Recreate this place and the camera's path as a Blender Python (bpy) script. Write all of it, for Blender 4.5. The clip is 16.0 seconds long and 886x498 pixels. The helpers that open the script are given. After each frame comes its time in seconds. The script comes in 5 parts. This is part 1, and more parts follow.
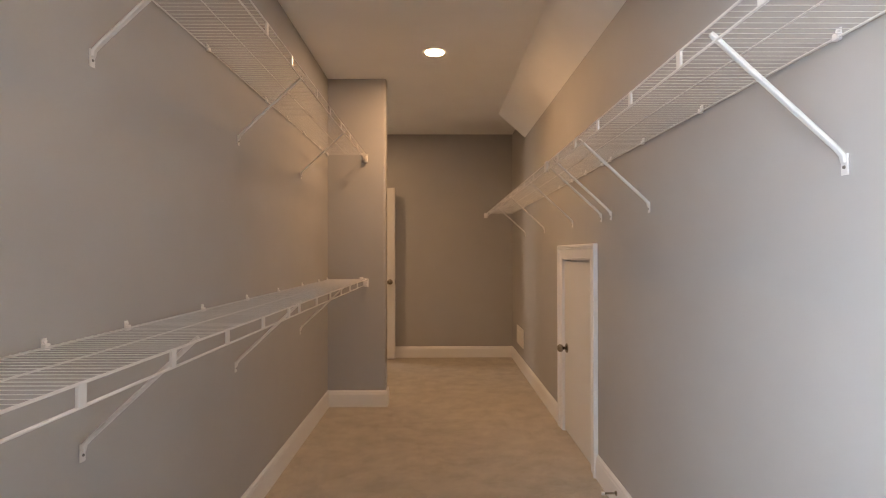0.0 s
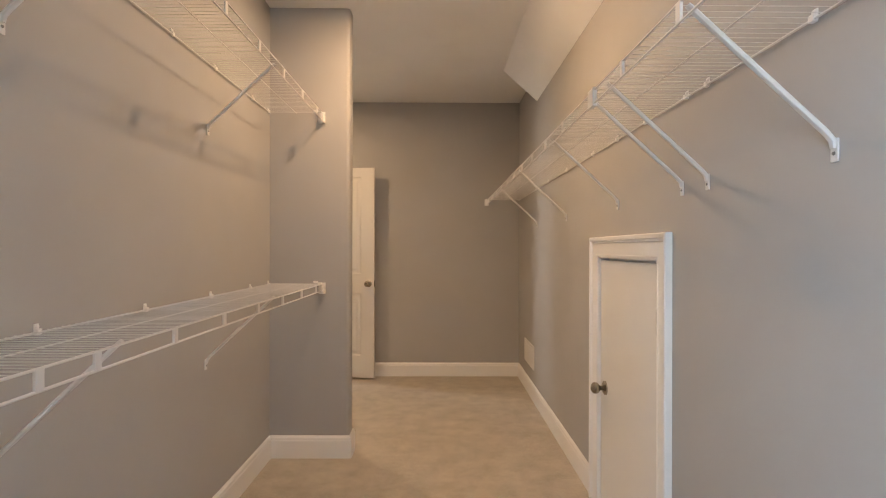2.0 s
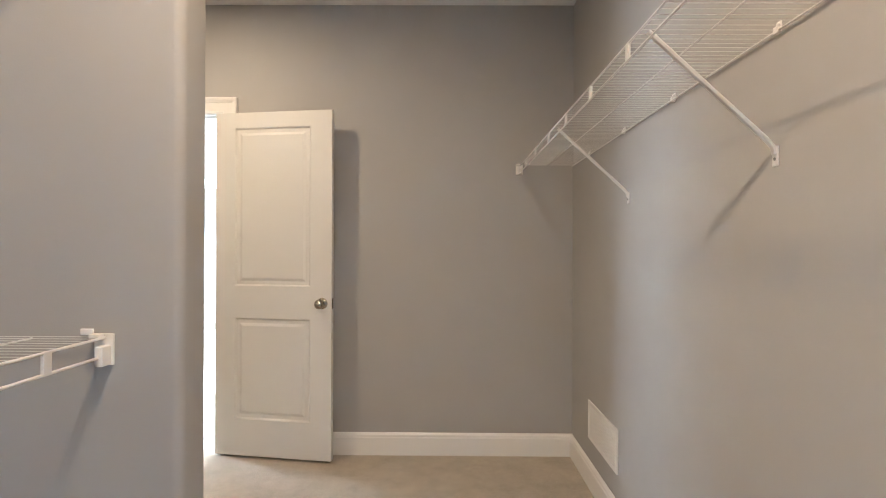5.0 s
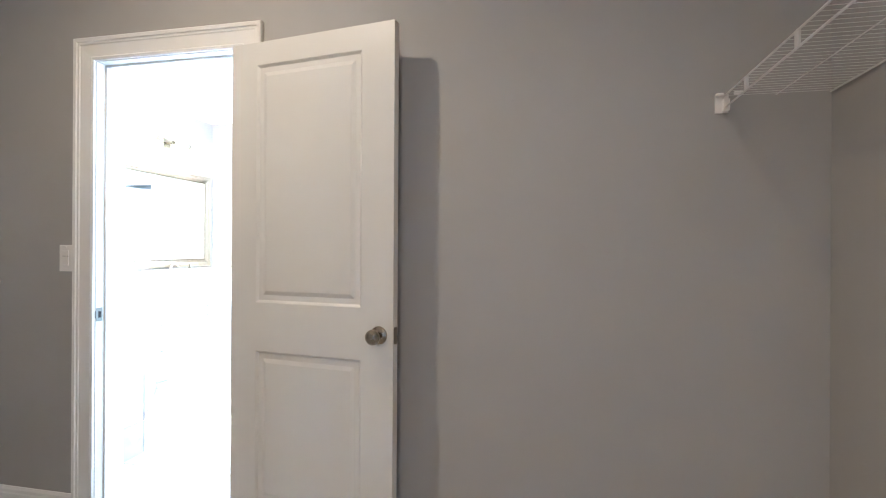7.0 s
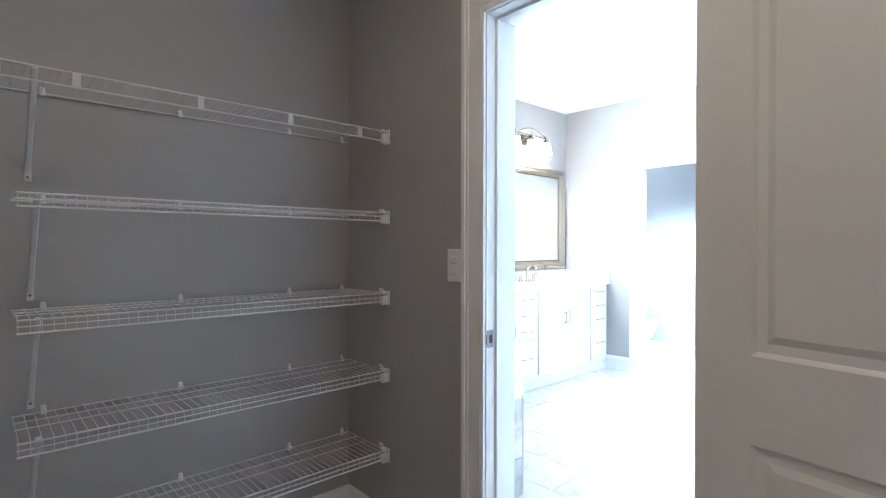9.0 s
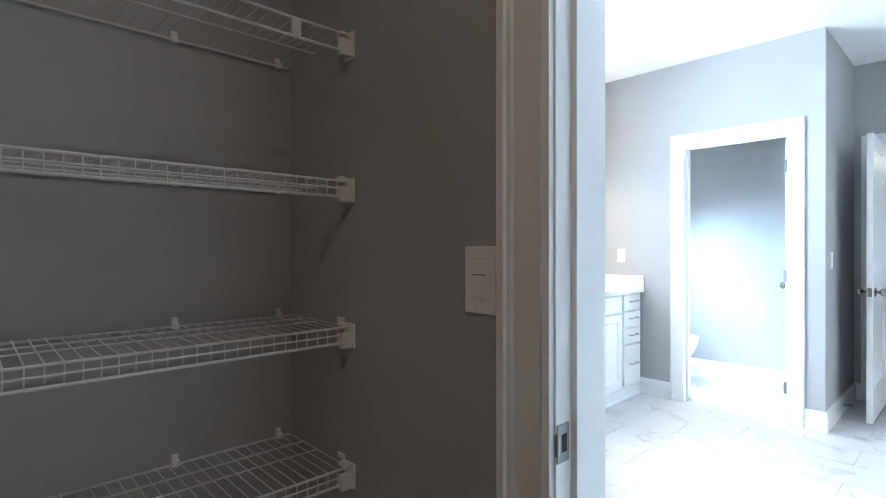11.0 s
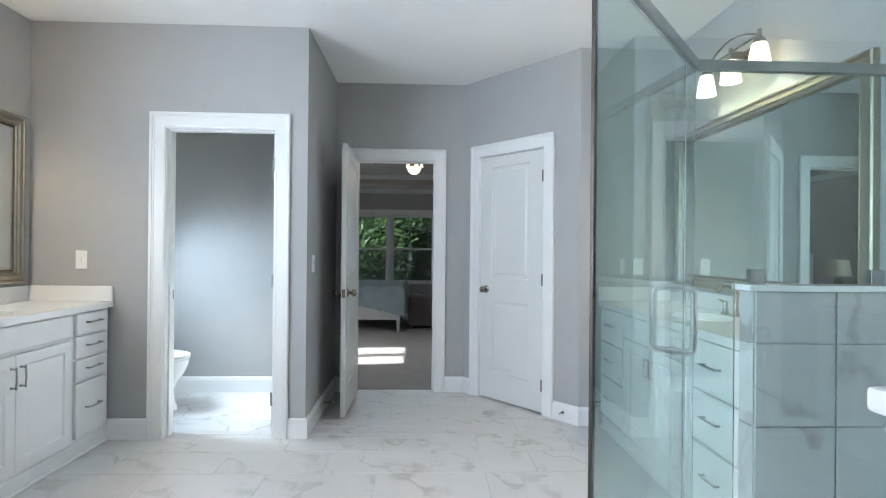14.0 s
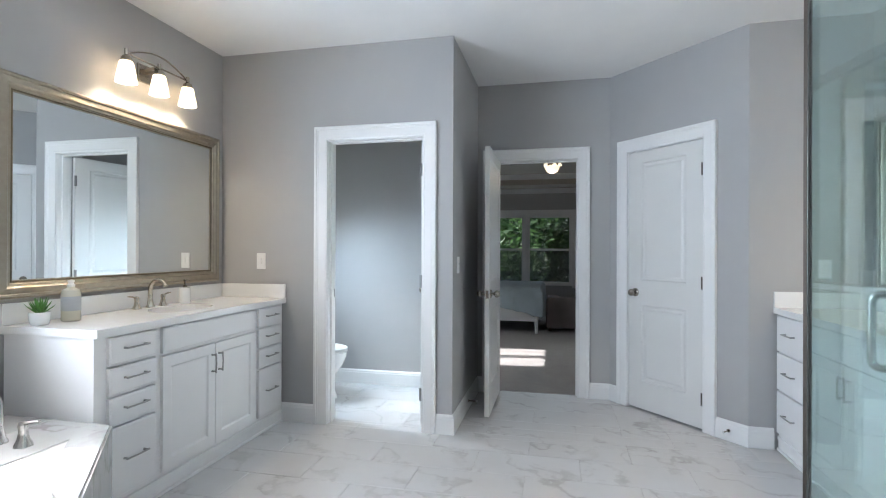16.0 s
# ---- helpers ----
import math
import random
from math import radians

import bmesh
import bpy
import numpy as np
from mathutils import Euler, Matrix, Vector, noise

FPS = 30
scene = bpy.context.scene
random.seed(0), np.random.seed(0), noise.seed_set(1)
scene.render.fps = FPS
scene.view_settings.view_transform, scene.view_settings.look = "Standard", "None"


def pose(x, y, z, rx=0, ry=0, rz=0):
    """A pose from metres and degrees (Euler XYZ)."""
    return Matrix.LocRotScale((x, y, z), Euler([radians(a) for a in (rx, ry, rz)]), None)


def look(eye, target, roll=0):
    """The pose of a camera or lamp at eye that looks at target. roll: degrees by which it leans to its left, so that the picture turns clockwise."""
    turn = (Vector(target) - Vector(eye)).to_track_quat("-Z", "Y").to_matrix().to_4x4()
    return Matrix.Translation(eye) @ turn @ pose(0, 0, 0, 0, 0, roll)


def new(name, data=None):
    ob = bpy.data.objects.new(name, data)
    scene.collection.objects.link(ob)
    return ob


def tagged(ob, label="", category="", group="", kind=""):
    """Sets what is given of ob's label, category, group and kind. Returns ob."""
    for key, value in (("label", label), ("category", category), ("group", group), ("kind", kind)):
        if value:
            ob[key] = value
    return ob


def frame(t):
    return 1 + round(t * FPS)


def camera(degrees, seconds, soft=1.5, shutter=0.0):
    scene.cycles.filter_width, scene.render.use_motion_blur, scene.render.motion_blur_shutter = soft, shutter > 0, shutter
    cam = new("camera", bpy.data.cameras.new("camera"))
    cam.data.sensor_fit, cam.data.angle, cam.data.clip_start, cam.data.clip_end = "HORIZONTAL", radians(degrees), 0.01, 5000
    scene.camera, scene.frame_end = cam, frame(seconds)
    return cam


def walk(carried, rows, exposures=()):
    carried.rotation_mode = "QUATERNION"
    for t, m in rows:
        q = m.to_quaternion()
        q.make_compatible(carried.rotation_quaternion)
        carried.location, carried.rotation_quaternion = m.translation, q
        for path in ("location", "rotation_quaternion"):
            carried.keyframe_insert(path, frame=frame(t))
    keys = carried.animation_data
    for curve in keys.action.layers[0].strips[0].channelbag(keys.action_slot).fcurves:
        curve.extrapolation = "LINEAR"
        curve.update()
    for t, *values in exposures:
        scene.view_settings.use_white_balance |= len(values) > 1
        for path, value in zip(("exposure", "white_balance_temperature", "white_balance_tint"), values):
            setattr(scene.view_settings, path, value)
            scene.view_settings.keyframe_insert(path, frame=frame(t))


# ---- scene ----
cam = camera(82.28, 16.0, soft=1.1)
PATH = [
    (0, pose(0.237, 0.481, 1.268, 90.46, 0.07, -0.42)),
    (0.5, pose(0.243, 0.725, 1.266, 90.21, 0.02, -0.53)),
    (1, pose(0.254, 0.966, 1.272, 90.17, 0.01, -1.08)),
    (1.5, pose(0.332, 1.316, 1.264, 90.08, -0.07, -1.16)),
    (2, pose(0.341, 1.620, 1.263, 89.99, -0.14, -0.35)),
    (2.5, pose(0.324, 1.950, 1.278, 89.98, -0.15, 0.25)),
    (3, pose(0.362, 2.255, 1.264, 89.86, -0.06, 0.50)),
    (3.5, pose(0.384, 2.589, 1.255, 89.88, -0.08, 0.63)),
    (4, pose(0.361, 2.940, 1.268, 89.89, -0.18, 0.82)),
    (4.5, pose(0.359, 3.266, 1.244, 89.87, -0.23, 0.52)),
    (4.7, pose(0.368, 3.402, 1.244, 89.95, -0.27, 0.36)),
    (6.8, pose(0.311, 4.673, 1.236, 89.91, -0.39, 8.41)),
    (7, pose(0.259, 4.801, 1.235, 89.99, -0.33, 12.31)),
    (7.5, pose(0.081, 4.971, 1.257, 89.92, -0.39, 18.74)),
    (8, pose(-0.086, 5.209, 1.243, 90.00, -0.28, 26.57)),
    (8.5, pose(-0.294, 5.318, 1.244, 89.81, -0.13, 38.51)),
    (9, pose(-0.533, 5.375, 1.256, 89.64, -0.09, 47.49)),
    (9.2, pose(-0.619, 5.410, 1.251, 89.74, -0.12, 49.91)),
    (11.3, pose(-1.284, 6.127, 1.237, 89.86, 0.19, 44.99)),
    (11.5, pose(-1.265, 6.212, 1.230, 89.85, 0.09, 41.48)),
    (12, pose(-1.295, 6.365, 1.238, 89.93, -0.10, 32.47)),
    (12.5, pose(-1.313, 6.496, 1.238, 89.87, -0.28, 22.23)),
    (13, pose(-1.262, 6.671, 1.245, 89.88, -0.48, 11.17)),
    (13.5, pose(-1.225, 6.761, 1.255, 90.11, -0.50, 1.20)),
    (14, pose(-1.207, 6.806, 1.249, 90.16, -0.53, -2.06)),
    (14.5, pose(-1.236, 6.807, 1.250, 90.15, -0.49, -1.69)),
    (15, pose(-1.255, 6.806, 1.250, 90.14, -0.42, 1.47)),
    (15.5, pose(-1.280, 6.809, 1.252, 90.13, -0.34, 6.74)),
    (16, pose(-1.289, 6.809, 1.254, 90.13, -0.23, 12.75)),
]
EXPOSURES = [
    (0.0, 3.44, 9000, 27),
    (1.0, 3.86, 8400, 22),
    (2.0, 3.98, 7700, 19),
    (3.5, 4.28, 6700, 14),
    (4.7, 4.38, 6050, 11),
    (6.8, 4.25, 5250, 10),
    (7.5, 4.02, 5150, 10),
    (8.5, 3.48, 5150, 10),
    (9.2, 3.22, 5100, 10),
    (11.3, 2.42, 5350, 10),
    (11.7, 2.27, 5450, 10),
    (12.5, 2.1, 5750, 10),
    (13.3, 1.7, 5850, 10),
    (14.0, 1.47, 5950, 12),
    (15.0, 1.44, 6000, 14),
    (16.0, 1.28, 6000, 14),
]
walk(cam, PATH, EXPOSURES)

# ---- sky, sun and large lights ----
world = bpy.data.worlds.new("sky")
scene.world = world
world.use_nodes = True
sky_node = world.node_tree.nodes.new("ShaderNodeTexSky")
sky_node.sky_type = "NISHITA"
sky_node.sun_disc = False
sky_node.sun_elevation = radians(42)
sky_node.sun_rotation = radians(263)
back = world.node_tree.nodes["Background"]
back.inputs["Strength"].default_value = 0.05
world.node_tree.links.new(sky_node.outputs[0], back.inputs["Color"])


def lamp(name, kind, energy, colour, m, **more):
    data = bpy.data.lights.new(name, kind)
    data.energy, data.color = energy, colour
    for key, value in more.items():
        if key == "size":
            data.size = value
        elif key == "size_y":
            data.size_y = value
        elif key == "shape":
            data.shape = value
        elif key == "angle":
            data.angle = value
        elif key == "radius":
            data.shadow_soft_size = value
        elif key == "spread":
            data.spread = value
    ob = new(name, data)
    ob.matrix_world = m
    return ob


SUN_WAY = Vector((1, 0.12, -0.9)).normalized()
lamp("sun", "SUN", 5.0, (1.0, 0.95, 0.87), look((-20, 0, 20), Vector((-20, 0, 20)) + SUN_WAY), angle=radians(0.6))
SKY = (0.78, 0.90, 1.0)
WARM = (1.0, 0.67, 0.40)
CAN = 0.66
# daylight that comes in through the windows
lamp("tub_window_daylight", "AREA", 21, SKY, look((-3.74, 7.7, 1.55), (-1.1, 8.75, 1.9)), shape="RECTANGLE", size=1.2, size_y=1.0, spread=radians(130))
lamp("toilet_window_daylight", "AREA", 5.3, (0.68, 0.88, 1.0), look((-3.74, 10.58, 1.70), (-2.1, 11.0, -0.1)), shape="RECTANGLE", spread=radians(94), size=0.3, size_y=0.5)
lamp("bedroom_side_window_daylight", "AREA", 3.6, SKY, look((-3.74, 12.6, 1.5), (0, 12.9, 1.0)), shape="RECTANGLE", size=1.0, size_y=1.3)
lamp("bedroom_window_daylight", "AREA", 2.4, SKY, look((-2.1, 16.96, 1.3), (-2.1, 12, 1.2)), shape="RECTANGLE", size=2.4, size_y=1.1)
lamp("closet_window_daylight", "AREA", 6.6, (0.45, 0.71, 1.0), look((-0.66, -0.45, 1.5), (1.1, 0.3, 1.1)), shape="RECTANGLE", size=0.9, size_y=1.1, spread=radians(105))
# recessed lamps of the closet
CANS = [(0.204, 4.128, 1.45), (0.204, 0.95, 0.22), (-1.02, 5.70, 0.84)]
for cx, cy, power in CANS:
    lamp("recessed_lamp_light", "AREA", CAN * power, WARM, look((cx, cy, 2.712), (cx, cy, 0)), shape="DISK", size=0.075)


# ---- materials ----
def nodes_of(name):
    mat = bpy.data.materials.new(name)
    mat.use_nodes = True
    return mat, mat.node_tree, mat.node_tree.nodes["Principled BSDF"]


def link(tree, a, b):
    tree.links.new(a, b)


def coords(tree, kind="Object", scale=1.0, stretch=None):
    tc = tree.nodes.new("ShaderNodeTexCoord")
    mp = tree.nodes.new("ShaderNodeMapping")
    mp.inputs["Scale"].default_value = stretch or (scale, scale, scale)
    link(tree, tc.outputs[kind], mp.inputs[0])
    return mp.outputs[0]


def world_coords(tree):
    geo = tree.nodes.new("ShaderNodeNewGeometry")
    return geo.outputs["Position"]


def noise_of(tree, vec, scale, detail=4.0, rough=0.55):
    n = tree.nodes.new("ShaderNodeTexNoise")
    n.inputs["Scale"].default_value = scale
    n.inputs["Detail"].default_value = detail
    n.inputs["Roughness"].default_value = rough
    link(tree, vec, n.inputs["Vector"])
    return n.outputs["Fac"]


def ramp(tree, fac, stops):
    r = tree.nodes.new("ShaderNodeValToRGB")
    while len(r.color_ramp.elements) < len(stops):
        r.color_ramp.elements.new(0.5)
    for e, (pos, col) in zip(r.color_ramp.elements, stops):
        e.position, e.color = pos, (*col, 1)
    link(tree, fac, r.inputs[0])
    return r.outputs[0]


def mix(tree, fac, a, b, mode="MIX"):
    m = tree.nodes.new("ShaderNodeMix")
    m.data_type, m.blend_type = "RGBA", mode
    for k, v in ((0, fac), (6, a), (7, b)):
        if isinstance(v, (int, float)):
            m.inputs[k].default_value = v
        elif isinstance(v, tuple):
            m.inputs[k].default_value = (*v, 1)
        else:
            link(tree, v, m.inputs[k])
    return m.outputs[2]


def bump(tree, bsdf, height, strength, distance, prior=None):
    b = tree.nodes.new("ShaderNodeBump")
    b.inputs["Strength"].default_value = strength
    b.inputs["Distance"].default_value = distance
    link(tree, height, b.inputs["Height"])
    if prior is not None:
        link(tree, prior, b.inputs["Normal"])
    link(tree, b.outputs[0], bsdf.inputs["Normal"])
    return b.outputs[0]


def paint(name, colour, roughness, grain=0.05, peel=0.12, metal=0.0):
    """Paint: slow blotches, fine orange peel, uneven gloss."""
    mat, tree, bsdf = nodes_of(name)
    vec = world_coords(tree)
    slow = noise_of(tree, vec, 1.7, 3)
    fine = noise_of(tree, vec, 260, 2)
    lo = tuple(c * (1 - grain) for c in colour)
    hi = tuple(min(1, c * (1 + grain)) for c in colour)
    link(tree, ramp(tree, slow, [(0.3, lo), (0.7, hi)]), bsdf.inputs["Base Color"])
    rr = tree.nodes.new("ShaderNodeMapRange")
    rr.inputs["To Min"].default_value, rr.inputs["To Max"].default_value = roughness - 0.06, roughness + 0.06
    link(tree, noise_of(tree, vec, 9, 4), rr.inputs["Value"])
    link(tree, rr.outputs[0], bsdf.inputs["Roughness"])
    bsdf.inputs["Metallic"].default_value = metal
    if peel:
        bump(tree, bsdf, fine, peel, 0.0008)
    return mat


def metal(name, colour, roughness, brushed=True):
    mat, tree, bsdf = nodes_of(name)
    vec = coords(tree, "Object", stretch=(40, 40, 900) if brushed else (30, 30, 30))
    n = noise_of(tree, vec, 1.0, 3)
    link(tree, ramp(tree, n, [(0.3, tuple(c * 0.88 for c in colour)), (0.7, colour)]), bsdf.inputs["Base Color"])
    bsdf.inputs["Metallic"].default_value = 1.0
    bsdf.inputs["Roughness"].default_value = roughness
    return mat


def carpet(name, dark, light, blotch):
    mat, tree, bsdf = nodes_of(name)
    vec = world_coords(tree)
    big = noise_of(tree, vec, 6.0, 8, 0.72)
    small = noise_of(tree, vec, 120, 4, 0.75)
    base = ramp(tree, big, [(0.3, dark), (0.7, light)])
    tuft = ramp(tree, small, [(0.25, blotch), (0.75, (1, 1, 1))])
    link(tree, mix(tree, 0.8, base, tuft, "MULTIPLY"), bsdf.inputs["Base Color"])
    bsdf.inputs["Roughness"].default_value = 0.95
    bsdf.inputs["Sheen Weight"].default_value = 0.25
    first = bump(tree, bsdf, small, 0.9, 0.006)
    bump(tree, bsdf, big, 0.25, 0.02, first)
    return mat


def marble(name, base, vein_colour, seed_scale, rough, per_piece=True):
    mat, tree, bsdf = nodes_of(name)
    vec = world_coords(tree)
    if per_piece:
        info = tree.nodes.new("ShaderNodeObjectInfo")
        mul = tree.nodes.new("ShaderNodeVectorMath")
        mul.operation = "MULTIPLY_ADD"
        link(tree, info.outputs["Random"], mul.inputs[0])
        mul.inputs[1].default_value = (37, 53, 19)
        link(tree, vec, mul.inputs[2])
        vec = mul.outputs[0]
    warp = tree.nodes.new("ShaderNodeTexNoise")
    warp.inputs["Scale"].default_value = 2.2 * seed_scale
    warp.inputs["Detail"].default_value = 6
    link(tree, vec, warp.inputs["Vector"])
    add = tree.nodes.new("ShaderNodeVectorMath")
    add.operation = "MULTIPLY_ADD"
    link(tree, warp.outputs["Color"], add.inputs[0])
    add.inputs[1].default_value = (0.9, 0.9, 0.9)
    link(tree, vec, add.inputs[2])
    wave = tree.nodes.new("ShaderNodeTexWave")
    wave.wave_type, wave.bands_direction = "BANDS", "DIAGONAL"
    wave.inputs["Scale"].default_value = 0.9 * seed_scale
    wave.inputs["Distortion"].default_value = 5.5
    wave.inputs["Detail"].default_value = 4
    wave.inputs["Detail Scale"].default_value = 1.8
    link(tree, add.outputs[0], wave.inputs["Vector"])
    cloud = noise_of(tree, vec, 3.2 * seed_scale, 5, 0.6)
    veins = ramp(tree, wave.outputs["Fac"], [(0.0, (1, 1, 1)), (0.055, (0.25, 0.25, 0.25)), (0.16, (0, 0, 0))])
    soft = ramp(tree, cloud, [(0.35, (0, 0, 0)), (0.75, (1, 1, 1))])
    amount = mix(tree, 1.0, veins, soft, "MULTIPLY")
    clouded = mix(tree, ramp(tree, cloud, [(0.4, (0, 0, 0)), (0.8, (0.45, 0.45, 0.45))]), base, tuple(0.6 * a + 0.4 * b for a, b in zip(base, vein_colour)))
    link(tree, mix(tree, amount, clouded, vein_colour), bsdf.inputs["Base Color"])
    bsdf.inputs["Roughness"].default_value = rough
    bump(tree, bsdf, noise_of(tree, vec, 60, 2), 0.04, 0.001)
    return mat


def cloth(name, colour, weave=420, rough=0.9):
    mat, tree, bsdf = nodes_of(name)
    vec = world_coords(tree)
    big, small = noise_of(tree, vec, 4, 4), noise_of(tree, vec, weave, 2)
    link(tree, mix(tree, 0.35, ramp(tree, big, [(0.3, tuple(c * 0.8 for c in colour)), (0.7, colour)]),
                   ramp(tree, small, [(0.3, (0.6, 0.6, 0.6)), (0.7, (1, 1, 1))]), "MULTIPLY"), bsdf.inputs["Base Color"])
    bsdf.inputs["Roughness"].default_value = rough
    bump(tree, bsdf, small, 0.4, 0.002)
    return mat


def glass(name, colour, ior=1.45, rough=0.0):
    mat, tree, bsdf = nodes_of(name)
    bsdf.inputs["Base Color"].default_value = (*colour, 1)
    bsdf.inputs["Transmission Weight"].default_value = 1.0
    bsdf.inputs["Roughness"].default_value = rough
    bsdf.inputs["IOR"].default_value = ior
    return mat


def glowing(name, colour, strength, base=(0.9, 0.88, 0.82)):
    mat, tree, bsdf = nodes_of(name)
    bsdf.inputs["Base Color"].default_value = (*base, 1)
    bsdf.inputs["Emission Color"].default_value = (*colour, 1)
    bsdf.inputs["Emission Strength"].default_value = strength
    bsdf.inputs["Roughness"].default_value = 0.35
    return mat


WALL = paint("greige_wall_paint", (0.40, 0.392, 0.382), 0.62, 0.03, 0.2)
CEIL = paint("white_ceiling_paint", (0.84, 0.83, 0.81), 0.75, 0.03, 0.3)
TRIM = paint("white_trim_paint", (0.80, 0.79, 0.77), 0.32, 0.02, 0.06)
DOOR = paint("white_door_paint", (0.69, 0.678, 0.65), 0.36, 0.02, 0.10)
CABINET = paint("white_cabinet_paint", (0.80, 0.79, 0.78), 0.38, 0.02, 0.05)
WIRE = paint("white_vinyl_coating", (0.68, 0.67, 0.655), 0.35, 0.02, 0.0)
PLASTIC = paint("white_plastic", (0.82, 0.81, 0.79), 0.3, 0.01, 0.0)
CARPET = carpet("beige_cut_pile_carpet", (0.40, 0.352, 0.285), (0.62, 0.555, 0.465), (0.55, 0.52, 0.48))
GREY_CARPET = carpet("grey_bedroom_carpet", (0.30, 0.285, 0.265), (0.40, 0.38, 0.36), (0.55, 0.53, 0.5))
TILE = marble("marble_floor_tile", (0.625, 0.61, 0.595), (0.40, 0.375, 0.355), 1.15, 0.2)
WALLTILE = marble("marble_wall_tile", (0.52, 0.51, 0.497), (0.28, 0.26, 0.24), 1.2, 0.18)
GROUT = paint("pale_grout", (0.52, 0.50, 0.48), 0.85, 0.06, 0.3)
QUARTZ = paint("white_quartz", (0.82, 0.81, 0.79), 0.12, 0.02, 0.0)
ACRYLIC = paint("white_acrylic", (0.84, 0.84, 0.83), 0.12, 0.01, 0.0)
PORCELAIN = paint("white_porcelain", (0.84, 0.84, 0.83), 0.08, 0.01, 0.0)
NICKEL = metal("brushed_nickel", (0.36, 0.322, 0.268), 0.22)
PULL = metal("satin_nickel_pull", (0.42, 0.41, 0.39), 0.28)
DARKMETAL = metal("dark_bronze_metal", (0.12, 0.10, 0.085), 0.4)
STEEL = metal("brushed_steel", (0.30, 0.30, 0.29), 0.32)
FAUCET = metal("champagne_nickel_faucet", (0.60, 0.54, 0.45), 0.24)
CHROME = metal("satin_nickel_pull_bar", (0.62, 0.60, 0.57), 0.22)
GILT = metal("champagne_frame", (0.42, 0.375, 0.30), 0.38, brushed=False)
GILT_DARK = metal("antiqued_frame_groove", (0.20, 0.165, 0.11), 0.45, brushed=False)
MIRROR, _tree, _bsdf = nodes_of("mirror_silver")
_bsdf.inputs["Base Color"].default_value = (0.84, 0.87, 0.86, 1)
_bsdf.inputs["Metallic"].default_value = 1.0
_bsdf.inputs["Roughness"].default_value = 0.0
SHOWERGLASS = glass("green_tinted_shower_glass", (0.75, 0.86, 0.84), 1.42)
PANE = glass("window_glass", (0.96, 0.98, 0.97))
SHADE = glowing("lit_frosted_shade", (1.0, 0.82, 0.58), 1.1)
_tree = SHADE.node_tree
_thin, _half = _tree.nodes.new("ShaderNodeBsdfTranslucent"), _tree.nodes.new("ShaderNodeMixShader")
_thin.inputs[0].default_value = (0.92, 0.88, 0.80, 1)
_half.inputs[0].default_value = 0.55
link(_tree, _tree.nodes["Principled BSDF"].outputs[0], _half.inputs[1])
link(_tree, _thin.outputs[0], _half.inputs[2])
link(_tree, _half.outputs[0], _tree.nodes["Material Output"].inputs[0])
LENS = glowing("lit_lamp_lens", (1.0, 0.78, 0.5), 16.0)
BOWL = glowing("lit_fan_bowl", (1.0, 0.80, 0.52), 0.5)
DUVET = cloth("pale_blue_duvet", (0.44, 0.53, 0.57))
UPHOLSTERY = cloth("taupe_upholstery", (0.23, 0.205, 0.205))
LINEN = cloth("linen_lampshade", (0.62, 0.54, 0.42))
WOOD = paint("dark_walnut_wood", (0.09, 0.055, 0.035), 0.4, 0.2, 0.2)
LEAFY = paint("succulent_leaf", (0.07, 0.20, 0.035), 0.45, 0.25, 0.0)
SOIL = paint("potting_soil", (0.05, 0.035, 0.025), 0.95, 0.3, 0.5)
BOTTLE = paint("cream_soap_bottle", (0.66, 0.62, 0.50), 0.2, 0.03, 0.0)
LABEL = paint("grey_paper_label", (0.46, 0.47, 0.48), 0.7, 0.02, 0.0)
BARK = paint("tree_bark", (0.10, 0.075, 0.055), 0.9, 0.3, 0.6)
GRASS = paint("lawn_grass", (0.06, 0.11, 0.025), 0.95, 0.3, 0.6)
# near-black paint that stands in for shade in gaps, holes and the attic
SHADOWGAP = paint("painted_gap_shade", (0.03, 0.028, 0.026), 0.9, 0.1, 0.0)


def leaf_material():
    mat, tree, bsdf = nodes_of("tree_leaves")
    geo = tree.nodes.new("ShaderNodeNewGeometry")
    link(tree, ramp(tree, geo.outputs["Random Per Island"], [(0.0, (0.02, 0.05, 0.016)), (0.5, (0.04, 0.095, 0.028)), (1.0, (0.075, 0.15, 0.045))]),
         bsdf.inputs["Base Color"])
    bsdf.inputs["Roughness"].default_value = 0.5
    thin, half = tree.nodes.new("ShaderNodeBsdfTranslucent"), tree.nodes.new("ShaderNodeMixShader")
    thin.inputs[0].default_value = (0.10, 0.20, 0.06, 1)
    half.inputs[0].default_value = 0.3
    link(tree, bsdf.outputs[0], half.inputs[1])
    link(tree, thin.outputs[0], half.inputs[2])
    link(tree, half.outputs[0], tree.nodes["Material Output"].inputs[0])
    return mat


def screen_mesh():
    """Fine grey insect screen: half open, half woven thread."""
    mat, tree, bsdf = nodes_of("grey_insect_screen")
    bsdf.inputs["Base Color"].default_value = (0.10, 0.11, 0.11, 1)
    bsdf.inputs["Roughness"].default_value = 0.8
    bsdf.inputs["Alpha"].default_value = 0.42
    return mat


LEAVES = leaf_material()
SCREEN = screen_mesh()

# ---- building helpers: all geometry is given in world metres ----
BASE = {}


def thing(name, at, label="", category="", group="", kind=""):
    ob = new(name)
    ob.empty_display_size = 0.05
    ob.location = at
    BASE[ob] = Matrix.Translation(at)
    return tagged(ob, label, category, group, kind)


